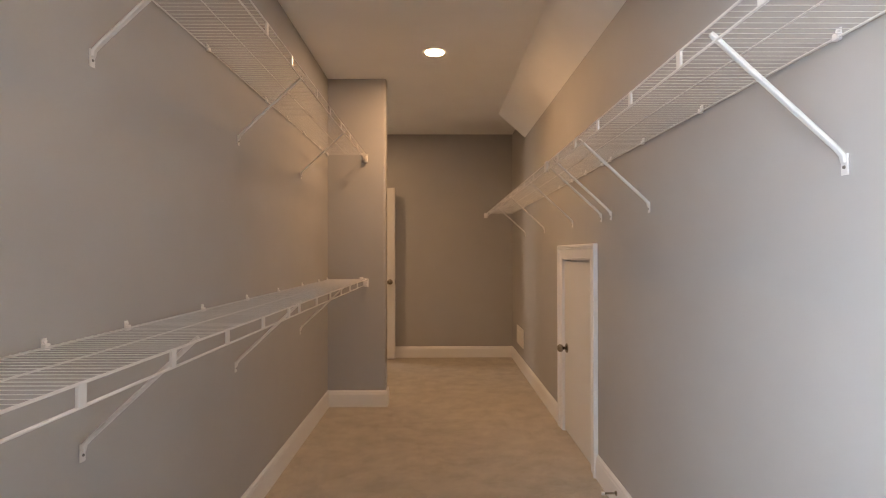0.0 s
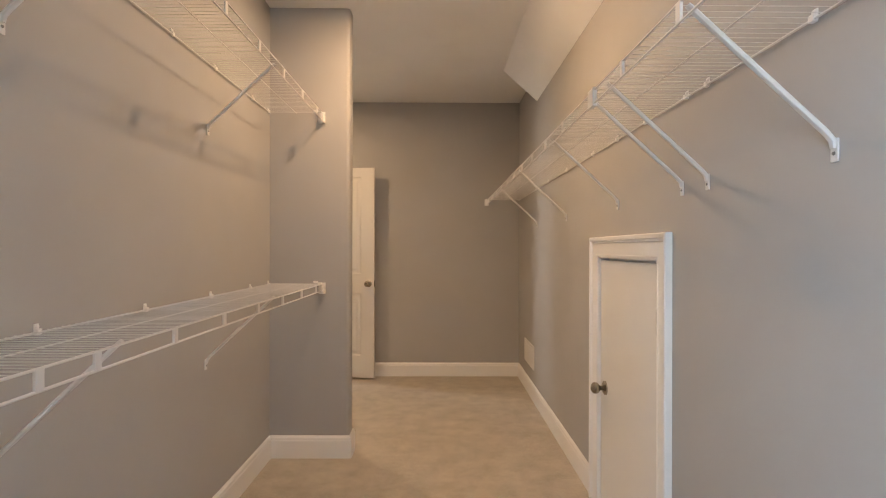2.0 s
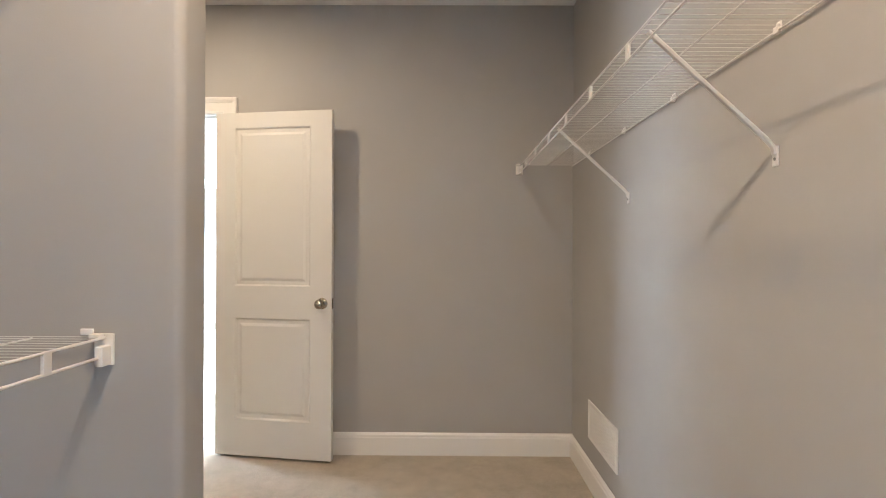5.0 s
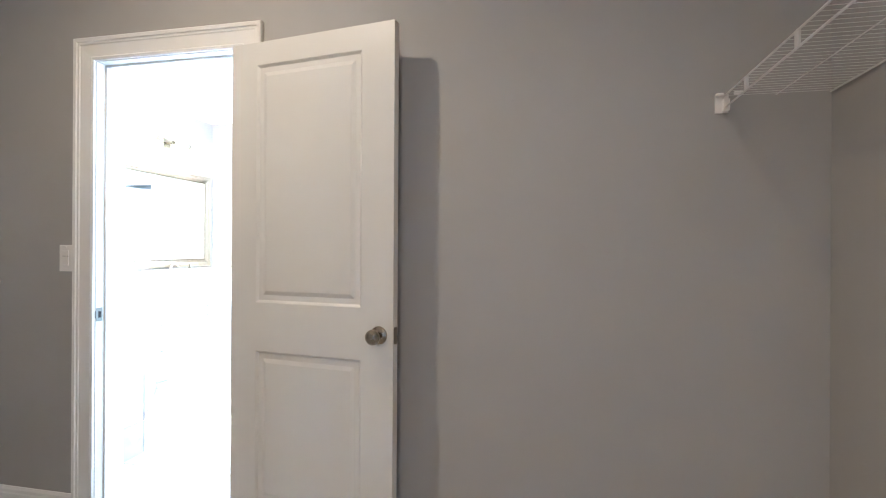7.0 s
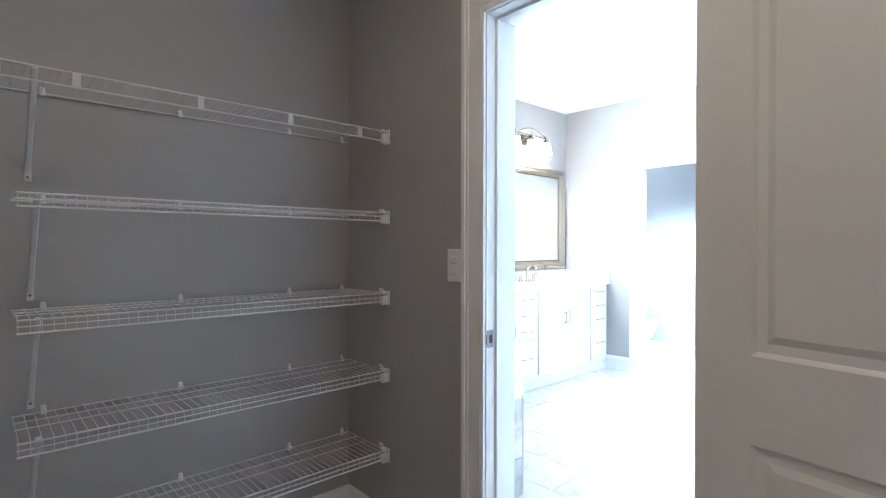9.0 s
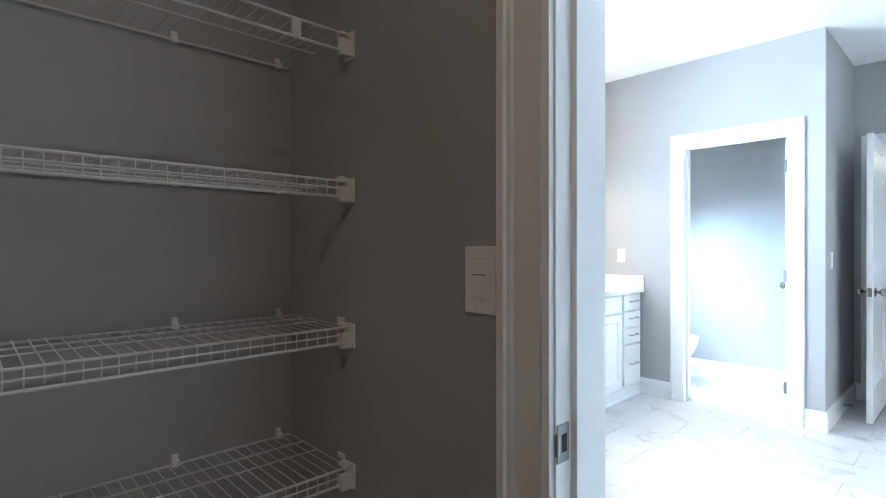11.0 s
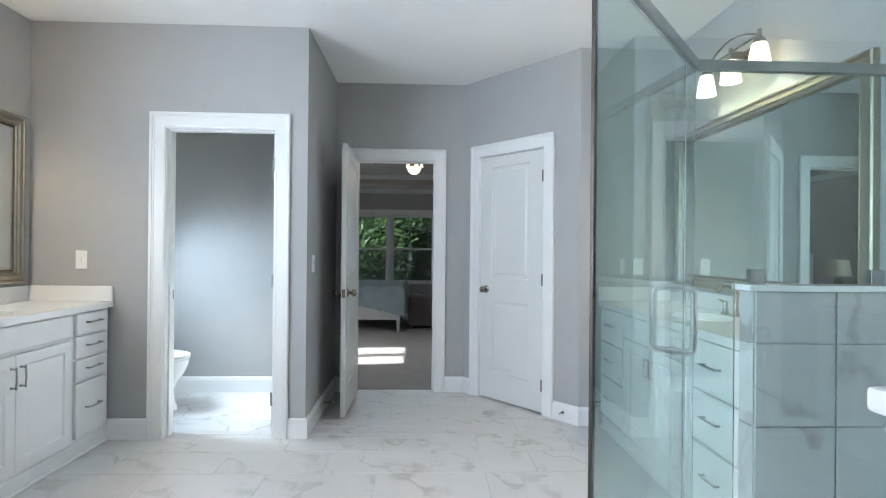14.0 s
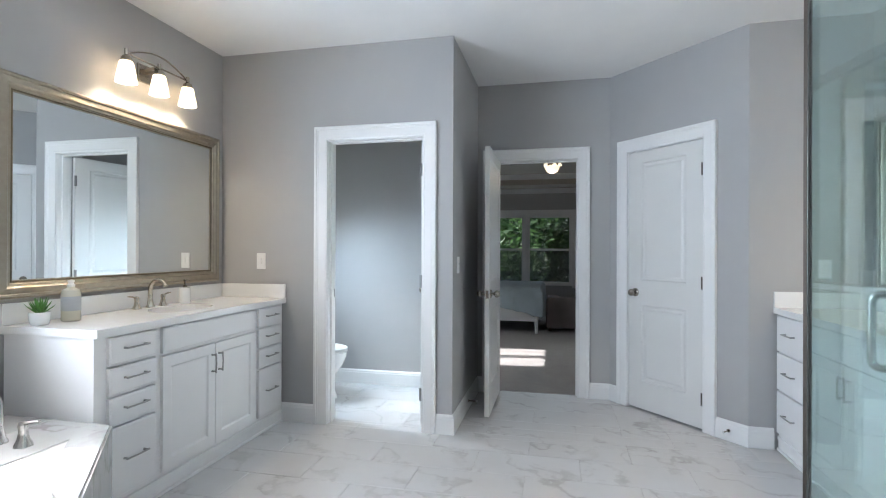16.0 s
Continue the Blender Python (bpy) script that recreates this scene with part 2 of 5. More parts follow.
def mesh_of(name, bm, material, smooth=False):
    bmesh.ops.recalc_face_normals(bm, faces=bm.faces)
    me = bpy.data.meshes.new(name)
    bm.to_mesh(me)
    bm.free()
    for m in (material if isinstance(material, (list, tuple)) else [material]):
        me.materials.append(m)
    if smooth:
        me.polygons.foreach_set("use_smooth", [True] * len(me.polygons))
        me.set_sharp_from_angle(angle=radians(38))
    return me


def part(name, bm, material, parent, label="", smooth=False):
    bm.transform(BASE[parent].inverted())
    ob = new(name, mesh_of(name, bm, material, smooth))
    ob.parent = parent
    BASE[ob] = BASE[parent]
    return tagged(ob, label)


def solo(name, bm, material, at=(0, 0, 0), label="", category="", group="", kind="", smooth=False):
    bm.transform(Matrix.Translation(at).inverted())
    ob = new(name, mesh_of(name, bm, material, smooth))
    ob.location = at
    BASE[ob] = Matrix.Translation(at)
    return tagged(ob, label, category, group, kind)


def box(bm, x0, y0, z0, x1, y1, z1, bevel=0.0, m=None):
    r = bmesh.ops.create_cube(bm, size=1, matrix=Matrix.LocRotScale(((x0 + x1) / 2, (y0 + y1) / 2, (z0 + z1) / 2), None, (abs(x1 - x0), abs(y1 - y0), abs(z1 - z0))))
    verts = r["verts"]
    if bevel:
        edges = list({e for v in verts for e in v.link_edges})
        out = bmesh.ops.bevel(bm, geom=edges, offset=bevel, segments=2, profile=0.5, affect="EDGES")
        verts = list({v for f in out["faces"] for v in f.verts} | {v for v in verts if v.is_valid})
    if m is not None:
        bmesh.ops.transform(bm, matrix=m, verts=verts)
    return bm


def boxes(*rows, bevel=0.0, m=None):
    bm = bmesh.new()
    for r in rows:
        box(bm, *r, bevel=bevel, m=m)
    return bm


def tube(bm, pts, r, seg=8, caps=True, flat=1.0):
    """A rod along points; r may be a list."""
    pts = [Vector(p) for p in pts]
    radii = r if isinstance(r, (list, tuple)) else [r] * len(pts)
    rings = []
    up = None
    for i, p in enumerate(pts):
        d = (pts[min(i + 1, len(pts) - 1)] - pts[max(i - 1, 0)]).normalized()
        if up is None:
            up = Vector((0, 0, 1)) if abs(d.z) < 0.9 else Vector((0, 1, 0))
        side = d.cross(up).normalized()
        up = side.cross(d).normalized()
        rings.append([bm.verts.new(p + side * (math.cos(2 * math.pi * k / seg) * radii[i]) + up * (math.sin(2 * math.pi * k / seg) * radii[i] * flat)) for k in range(seg)])
    for a, b in zip(rings, rings[1:]):
        for k in range(seg):
            bm.faces.new((a[k], a[(k + 1) % seg], b[(k + 1) % seg], b[k]))
    if caps:
        bm.faces.new(rings[0])
        bm.faces.new(rings[-1])
    return bm


def lathe(bm, profile, m, seg=24):
    """profile: (radius, height) rows, turned about the local z of m."""
    rings = []
    for r, h in profile:
        if r < 1e-5:
            rings.append([bm.verts.new(m @ Vector((0, 0, h)))])
        else:
            rings.append([bm.verts.new(m @ Vector((r * math.cos(2 * math.pi * k / seg), r * math.sin(2 * math.pi * k / seg), h))) for k in range(seg)])
    for a, b in zip(rings, rings[1:]):
        for k in range(seg):
            j = (k + 1) % seg
            q = [a[k % len(a)], a[j % len(a)], b[j % len(b)], b[k % len(b)]]
            q = list(dict.fromkeys(q))
            if len(q) > 2:
                bm.faces.new(q)
    return bm


def face_m(origin, u, n):
    """Local (a along the wall, b up, h out of the wall) to the world."""
    u, n = Vector(u).normalized(), Vector(n).normalized()
    m = Matrix.Identity(4)
    for i in range(3):
        m[i][0], m[i][1], m[i][2], m[i][3] = u[i], (0, 0, 1)[i], n[i], origin[i]
    return m


def moulding(bm, pts, profile, m, closed=False):
    """Sweep a profile of (offset to the left of the way, height) along 2D points with mitred corners."""
    pts = [Vector(p) for p in pts]
    n = len(pts)
    rings = []
    for i, p in enumerate(pts):
        a = pts[i - 1] if (i or closed) else None
        b = pts[(i + 1) % n] if (i < n - 1 or closed) else None
        d0 = (p - a).normalized() if a is not None else None
        d1 = (b - p).normalized() if b is not None else None
        d0, d1 = d0 or d1, d1 or d0
        l0, l1 = Vector((-d0.y, d0.x)), Vector((-d1.y, d1.x))
        mit = (l0 + l1)
        mit = mit / max(0.2, mit.dot(l0))
        rings.append([bm.verts.new(m @ Vector((p.x + mit.x * o, p.y + mit.y * o, h))) for o, h in profile])
    pairs = list(zip(rings, rings[1:])) + ([(rings[-1], rings[0])] if closed else [])
    for a, b in pairs:
        for k in range(len(profile)):
            j = (k + 1) % len(profile)
            bm.faces.new((a[k], a[j], b[j], b[k]))
    if not closed:
        bm.faces.new(rings[0])
        bm.faces.new(rings[-1])
    return bm


def panelled(bm, w, h, t, rects, steps, m, back_too=True):
    """A slab w x h x t (local a, b, h from 0 down to -t) with panels: steps are (inset, depth)."""
    xs = sorted({0.0, w} | {v for r in rects for v in (r[0], r[2])})
    zs = sorted({0.0, h} | {v for r in rects for v in (r[1], r[3])})

    def quad(pts):
        bm.faces.new([bm.verts.new(m @ Vector(p)) for p in pts])

    for side in ((0.0, -1.0), (-t, 1.0)):
        base, sgn = side
        rs = rects if (sgn < 0 or back_too) else []
        for x0, x1 in zip(xs, xs[1:]):
            for z0, z1 in zip(zs, zs[1:]):
                inside = [r for r in rs if r[0] <= x0 + 1e-6 and r[2] >= x1 - 1e-6 and r[1] <= z0 + 1e-6 and r[3] >= z1 - 1e-6]
                if not inside:
                    quad([(x0, z0, base), (x1, z0, base), (x1, z1, base), (x0, z1, base)])
        for x0, z0, x1, z1 in rs:
            def ring(s):
                i, d = s
                return [(x0 + i, z0 + i, base + sgn * d), (x1 - i, z0 + i, base + sgn * d), (x1 - i, z1 - i, base + sgn * d), (x0 + i, z1 - i, base + sgn * d)]
            rr = [ring(s) for s in [(0, 0)] + list(steps)]
            for a, b in zip(rr, rr[1:]):
                for k in range(4):
                    j = (k + 1) % 4
                    quad([a[k], a[j], b[j], b[k]])
            quad(rr[-1])
    e = [(0, 0), (w, 0), (w, h), (0, h)]
    for k in range(4):
        (xa, za), (xb, zb) = e[k], e[(k + 1) % 4]
        quad([(xa, za, 0), (xb, zb, 0), (xb, zb, -t), (xa, za, -t)])
    bmesh.ops.remove_doubles(bm, verts=bm.verts, dist=1e-5)
    return bm


CASING = [(0, 0), (0, 0.012), (0.012, 0.015), (0.016, 0.013), (0.066, 0.015), (0.070, 0.019), (0.078, 0.019), (0.081, 0.025), (0.094, 0.026), (0.098, 0.022), (0.098, 0)]
BASEBOARD = [(0, 0), (0, 0.015), (0.105, 0.015), (0.112, 0.012), (0.124, 0.011), (0.134, 0.004), (0.134, 0)]
DOORSTEPS = [(0.004, 0.003), (0.010, 0.009), (0.030, 0.009), (0.046, 0.003)]

# ---- large structure ----
H = 2.716
T = 0.12


def wall(name, axis, c0, c1, a0, a1, top=H, openings=(), label="greige painted plaster wall", low=0.0):
    """A wall slab between c0 and c1 across, a0 to a1 along (axis 'x' or 'y'); openings (from, to, sill, head)."""
    bm = bmesh.new()
    along = sorted({a0, a1} | {v for o in openings for v in o[:2]})
    up = sorted({low, top} | {v for o in openings for v in o[2:]})
    made = {}

    def vert(i, k, side):
        if (i, k, side) not in made:
            c = (c0, c1)[side]
            made[i, k, side] = bm.verts.new((along[i], c, up[k]) if axis == "x" else (c, along[i], up[k]))
        return made[i, k, side]

    def filled(i, k):
        if not (0 <= i < len(along) - 1 and 0 <= k < len(up) - 1):
            return False
        s, z = (along[i] + along[i + 1]) / 2, (up[k] + up[k + 1]) / 2
        return not any(o[0] < s < o[1] and o[2] < z < o[3] for o in openings)

    for i in range(len(along) - 1):
        for k in range(len(up) - 1):
            if not filled(i, k):
                continue
            for side in (0, 1):
                bm.faces.new((vert(i, k, side), vert(i + 1, k, side), vert(i + 1, k + 1, side), vert(i, k + 1, side)))
            for (di, dk), (p, q) in (((-1, 0), ((i, k), (i, k + 1))), ((1, 0), ((i + 1, k), (i + 1, k + 1))), ((0, -1), ((i, k), (i + 1, k))), ((0, 1), ((i, k + 1), (i + 1, k + 1)))):
                if not filled(i + di, k + dk):
                    bm.faces.new((vert(*p, 0), vert(*q, 0), vert(*q, 1), vert(*p, 1)))
    return solo(name, bm, WALL, label=label, kind="structure")


ATTIC = (3.412, 4.128, 0.0, 1.238)
TUBWIN, WCWIN, BEDWIN, CLOWIN = (7.05, 8.35, 0.99, 2.065), (10.38, 10.98, 1.35, 2.22), (12.06, 13.13, 0.75, 2.24), (-1.0, 0.1, 0.9, 2.1)
wall("wall_closet_east", "y", 1.13, 1.25, -1.62, 6.66, openings=[ATTIC])
wall("wall_closet_west", "y", -0.807, -0.687, -1.5, 4.69, openings=[CLOWIN])
wall("wall_closet_south", "x", -1.62, -1.5, -0.807, 1.13)
wall("wall_nook_west", "y", -2.71, -2.59, 4.69, 6.66)
wall("wall_closet_north", "x", 6.66, 6.805, -3.893, 1.25, openings=[(-1.735, -0.98, 0, 2.07)])
wall("wall_exterior_west", "y", -3.893, -3.773, 6.805, 17.12, top=2.9, openings=[TUBWIN, WCWIN, BEDWIN])
wall("wall_bath_north", "x", 10.189, 10.309, -3.773, -2.106, openings=[(-2.920, -2.184, 0, 2.053)])
wall("wall_toilet_east", "y", -2.106, -1.986, 10.189, 11.291)
wall("wall_bedroom_south", "x", 11.291, 11.411, -3.773, -0.83, openings=[(-1.858, -1.107, 0, 2.055)])
wall("wall_bath_northeast", "x", 10.413, 10.533, -0.094, 0.71)
wall("wall_bath_east", "y", 0.59, 0.71, 6.805, 10.413)
NORTHWIN = [(-3.70, -2.82, 0.58, 1.965), (-2.78, -1.93, 0.58, 1.965), (-1.89, -1.01, 0.58, 1.965)]
wall("wall_bedroom_north", "x", 17.0, 17.12, -3.773, 1.72, top=2.9, openings=NORTHWIN)
wall("wall_bedroom_east", "y", 1.6, 1.72, 10.533, 17.0, top=2.9)
wall("wall_bedroom_south_east", "x", 11.411, 11.531, -0.83, 1.6)

# unseen pale panels on the shower walls, added to bounce light back west
BOUNCETILE = marble("pale_bounce_panel_tile", (0.78, 0.77, 0.755), (0.45, 0.43, 0.41), 1.2, 0.2, per_piece=False)
solo("wall_shower_east", boxes((0.575, 6.82, 0, 0.59, 8.268, H)), BOUNCETILE, label="unseen pale marble panel added to bounce light", kind="structure")
solo("wall_shower_south", boxes((-0.84, 6.805, 0, 0.59, 6.82, H)), BOUNCETILE, label="unseen pale marble panel added to bounce light", kind="structure")

# stub partition with a rounded free corner
bm = bmesh.new()
outline = [(-2.59, 4.69), (-0.807, 4.69)]
r = 0.022
for cx, cy, a0 in ((-0.205 - r, 4.69 + r, -90), (-0.205 - r, 4.81 - r, 0)):
    for k in range(7):
        a = radians(a0 + 15 * k)
        outline.append((cx + r * math.cos(a), cy + r * math.sin(a)))
outline.append((-2.59, 4.81))
lower = [bm.verts.new((x, y, 0)) for x, y in outline]
upper = [bm.verts.new((x, y, H)) for x, y in outline]
bm.faces.new(lower)
bm.faces.new(upper)
for k in range(len(outline)):
    j = (k + 1) % len(outline)
    bm.faces.new((lower[k], lower[j], upper[j], upper[k]))
solo("wall_partition", bm, WALL, label="greige partition wall with rounded corner bead", kind="structure", smooth=True)

# angled wall with its closed door
A0, A1 = Vector((-0.86, 11.291, 0)), Vector((-0.094, 10.413, 0))
AU = (A1 - A0).normalized()
AN = Vector((AU.y, -AU.x, 0))
if AN.y > 0:
    AN = -AN
ALEN = (A1 - A0).length
AM = face_m(A0, AU, AN)
AD0, AD1 = 0.196, 0.85
bm = boxes((0, 0, -T, AD0 - 0.02, H, 0), (AD1 + 0.02, 0, -T, ALEN, H, 0), (AD0 - 0.02, 2.065, -T, AD1 + 0.02, H, 0), m=AM)
solo("wall_bath_angled", bm, WALL, label="angled greige painted wall", kind="structure")

# ceilings
solo("ceiling_closet", boxes((-2.71, -1.62, H, 1.25, 6.72, H + 0.1)), CEIL, label="white painted closet ceiling", kind="structure")
solo("ceiling_bath", boxes((-3.893, 6.72, H, 0.71, 11.35, H + 0.1)), CEIL, label="white painted bathroom ceiling", kind="structure")
bm = bmesh.new()
tri = [(0.857, H), (1.13, H), (1.13, 2.47)]
e0 = [bm.verts.new((x, -1.5, z)) for x, z in tri]
e1 = [bm.verts.new((x, 5.75, z)) for x, z in tri]
bm.faces.new(e0)
bm.faces.new(e1)
for k in range(3):
    bm.faces.new((e0[k], e0[(k + 1) % 3], e1[(k + 1) % 3], e1[k]))
solo("ceiling_slope", bm, CEIL, label="white sloped ceiling under the roof", kind="structure")
bm = boxes((-3.773, 11.411, 2.47, -3.1, 17.0, 2.9), (0.9, 11.531, 2.47, 1.6, 17.0, 2.9), (-3.1, 11.411, 2.47, 0.9, 12.1, 2.9), (-3.1, 16.35, 2.47, 0.9, 17.0, 2.9), (-3.1, 12.1, 2.66, 0.9, 16.35, 2.9))
solo("ceiling_bedroom_tray", bm, paint("tan_tray_ceiling", (0.42, 0.37, 0.31), 0.7, 0.03, 0.2), label="tan tray ceiling", kind="structure")
CROWN = [(0, 0), (0.0, -0.09), (0.012, -0.09), (0.03, -0.07), (0.06, -0.03), (0.075, -0.012), (0.075, 0)]
bm = bmesh.new()
moulding(bm, [(0.9, 12.1), (0.9, 16.35), (-3.1, 16.35), (-3.1, 12.1)], [(o, h + 2.66) for o, h in CROWN], Matrix.Identity(4), closed=True)
solo("trim_tray_crown", bm, TRIM, label="white crown moulding of the tray", kind="structure")
bm = bmesh.new()
moulding(bm, [(1.6, 11.531), (1.6, 17.0), (-3.773, 17.0), (-3.773, 11.411)], [(o, h + 2.47) for o, h in CROWN], Matrix.Identity(4))
solo("trim_wall_crown", bm, TRIM, label="white crown moulding under the ceiling", kind="structure")

# floors
solo("floor_closet", boxes((-2.71, -1.62, -0.1, 1.25, 6.715, 0)), CARPET, label="beige cut-pile carpet with faint footmarks", kind="structure")
solo("floor_bedroom", boxes((-3.893, 11.36, -0.1, 1.72, 17.12, 0)), GREY_CARPET, label="grey bedroom carpet", kind="structure")
FLOOR = solo("floor_bath", boxes((-3.893, 6.715, -0.1, 0.71, 11.36, -0.003)), GROUT, label="marble-look porcelain floor tiles in running bond", kind="structure")

# baseboards
PLAN = [(0, 0), (0.015, 0), (0.015, 0.104), (0.0125, 0.110), (0.0115, 0.122), (0.004, 0.134), (0, 0.134)]


def baseboard(pts):
    bm = bmesh.new()
    moulding(bm, pts, PLAN, Matrix.Identity(4))
    return solo("baseboard", bm, TRIM, label="white painted baseboard", kind="structure")


baseboard([(1.13, -1.5), (1.13, 3.332)])
baseboard([(1.13, 4.208), (1.13, 6.66), (-0.902, 6.66)])
baseboard([(-1.813, 6.66), (-2.59, 6.66), (-2.59, 4.81), (-0.205, 4.81), (-0.205, 4.69), (-0.687, 4.69), (-0.687, -1.5), (1.13, -1.5)])
baseboard([(0.05, 10.413), (-0.094, 10.413), tuple((A0 + AU * (AD1 + 0.098)).xy)])
baseboard([tuple((A0 + AU * (AD0 - 0.098)).xy), (-0.86, 11.291), (-1.023, 11.291)])
baseboard([(-1.942, 11.291), (-1.986, 11.291), (-1.986, 10.189), (-2.108, 10.189)])
baseboard([(-2.999, 10.189), (-3.27, 10.189)])
baseboard([(-2.106, 10.309), (-2.106, 11.291), (-3.773, 11.291), (-3.773, 10.309), (-2.999, 10.309)])
baseboard([(-2.14, 6.805), (-1.813, 6.805)])
baseboard([(1.6, 11.531), (1.6, 17.0), (-3.773, 17.0), (-3.773, 11.411), (-1.94, 11.411)])


# ---- doors ----
def knob_set(parent, m, both=True):
    for sgn in ((1, -1) if both else (1,)):
        mm = m if sgn > 0 else m @ Matrix.Translation((0, 0, -0.035)) @ Matrix.Rotation(math.pi, 4, "X")
        bm = bmesh.new()
        lathe(bm, [(0, 0.070), (0.008, 0.0692), (0.016, 0.0662), (0.0225, 0.061), (0.0268, 0.0535), (0.0275, 0.047), (0.0262, 0.041), (0.022, 0.0345), (0.015, 0.030), (0.0115, 0.026), (0.0105, 0.014)], mm, 24)
        k = part("door_knob", bm, NICKEL, parent, "brushed nickel knob", smooth=True)
        bm = bmesh.new()
        lathe(bm, [(0.0105, 0.014), (0.024, 0.011), (0.032, 0.006), (0.033, 0.0)], mm, 24)
        part("rosette", bm, NICKEL, k, smooth=True)


def door_leaf(parent, hinge, u, n, w, h, knob_z=0.91, panels=True, both=True, inset=0.067):
    m = face_m((hinge[0], hinge[1], 0.015), u, n)
    bm = bmesh.new()
    if panels:
        s0, s1 = 0.122, w - 0.130
        panelled(bm, w, h, 0.035, [(s0, 0.215, s1, 0.815), (s0, 1.005, s1, h - 0.09)], DOORSTEPS, m)
        label = "white painted two-panel door leaf"
    else:
        panelled(bm, w, h, 0.035, [], [], m)
        label = "flat cream-white door leaf"
    leaf = part("leaf", bm, DOOR, parent, label)
    knob_set(leaf, m @ Matrix.Translation((w - inset, knob_z, 0)), both)
    bm = boxes((w - 0.0005, knob_z - 0.03, -0.029, w + 0.0015, knob_z + 0.03, -0.006), m=m)
    part("latch_plate", bm, NICKEL, leaf)
    return m


def hinges(parent, m, zs, a, hgt, finish=DARKMETAL):
    """m: the door's own frame; a: where along, hgt: how far out of the wall."""
    for z in zs:
        bm = bmesh.new()
        tube(bm, [m @ Vector((a, z - 0.045, hgt)), m @ Vector((a, z + 0.045, hgt))], 0.0065, 8)
        box(bm, a - 0.016, z - 0.044, hgt - 0.004, a + 0.016, z + 0.044, hgt - 0.001, m=m)
        part("hinge", bm, finish, parent)


def door_frame(name, m, w, h, label, thick=T, back=True):
    """Jamb, stop and mitred casings round an opening 0..w, 0..h in the plane of m."""
    d = thing(name, m.translation, label, "door", kind="structure")
    bm = boxes((-0.018, 0, -thick, 0, h, 0), (w, 0, -thick, w + 0.018, h, 0), (-0.018, h, -thick, w + 0.018, h + 0.018, 0), m=m)
    part("jamb", bm, TRIM, d)
    path = [(0.0 - 0.004, 0), (-0.004, h + 0.004), (w + 0.004, h + 0.004), (w + 0.004, 0)]
    bm = bmesh.new()
    moulding(bm, path, CASING, m)
    part("casing", bm, TRIM, d)
    if back:
        mb = m @ Matrix.Translation((w, 0, -thick)) @ Matrix.Rotation(math.pi, 4, "Y")
        bm = bmesh.new()
        moulding(bm, path, CASING, mb)
        part("casing", bm, TRIM, d)
    return d


def door_stop_strip(d, m, w, h, h0):
    bm = boxes((0, 0, h0 - 0.036, 0.011, h, h0), (w - 0.011, 0, h0 - 0.036, w, h, h0), (0.011, h - 0.011, h0 - 0.036, w - 0.011, h, h0), m=m)
    part("stop_strip", bm, TRIM, d)


# closet door, open nearly flat against the wall
M1 = face_m((-1.714, 6.66, 0), (1, 0, 0), (0, -1, 0))
D1 = door_frame("door_1", M1, 0.714, 2.05, "white two-panel door opened back against the wall", thick=0.145)
door_stop_strip(D1, M1, 0.714, 2.05, -0.042)
ang = radians(-8.2)
LU = Vector((math.cos(ang), math.sin(ang), 0))
LN = Vector((LU.y, -LU.x, 0))
door_leaf(D1, (-1.010, 6.6165), LU, LN, 0.724, 2.03, inset=0.056)
hinges(D1, M1, (0.22, 1.03, 1.83), 0.716, 0.008)
for z in (0.22, 1.03, 1.83):
    part("hinge_plate", boxes((0.7115, z - 0.045, -0.036, 0.7145, z + 0.045, 0.002), bevel=0.0006, m=M1), NICKEL, D1)
bm = boxes((-0.001, 0.905, -0.034, 0.002, 0.965, -0.002), bevel=0.0008, m=M1)
tube(bm, [M1 @ Vector((0.0015, 0.918, -0.001)), M1 @ Vector((0.0015, 0.952, -0.001))], 0.004, 10)
st = part("strike_plate", bm, STEEL, D1)
# thin dark box on the plate, painted as the shade of its hole
part("strike_hole", boxes((0.0019, 0.921, -0.026, 0.0026, 0.949, -0.013), m=M1), SHADOWGAP, st)

# attic access door
M2 = face_m((1.13, 4.11, 0), (0, -1, 0), (-1, 0, 0))
D2 = door_frame("door_2", M2, 0.672, 1.22, "low flat white attic access door, closed", back=False)
door_stop_strip(D2, M2, 0.672, 1.22, -0.045)
door_leaf(D2, (1.134, 4.107), (0, -1, 0), (-1, 0, 0), 0.667, 1.196, knob_z=0.585, panels=False, both=False)
hinges(D2, M2, (0.17, 0.995), 0.672, -0.001)
for z in (0.17, 0.995):
    part("hinge_plate", boxes((0.640, z - 0.045, -0.0042, 0.664, z + 0.045, -0.0015), bevel=0.0006, m=M2), STEEL, D2)
# dark-painted sheet in place of the unlit space behind the low door
solo("wall_attic_void", boxes((1.22, 3.40, 0, 1.235, 4.14, 1.24)), SHADOWGAP, label="dark-painted sheet standing in for the unlit attic", kind="structure")
# the knob of the low door is hung at the far side
for ob in list(D2.children_recursive):
    if ob.name.startswith(("door_knob", "rosette", "latch_plate")):
        ob.data.transform(Matrix.Translation((0, 0.667 - 2 * 0.067, 0)))

# toilet room door, open inwards
M3 = face_m((-2.902, 10.189, 0), (1, 0, 0), (0, -1, 0))
D3 = door_frame("door_3", M3, 0.700, 2.035, "white two-panel door standing open into the toilet room")
door_leaf(D3, (-2.243, 10.314), (-0.17, 0.985, 0), (-0.985, -0.17, 0), 0.655, 2.015)
door_stop_strip(D3, M3, 0.700, 2.035, -0.04)
hinges(D3, M3, (0.22, 1.03, 1.83), 0.663, -0.128, STEEL)
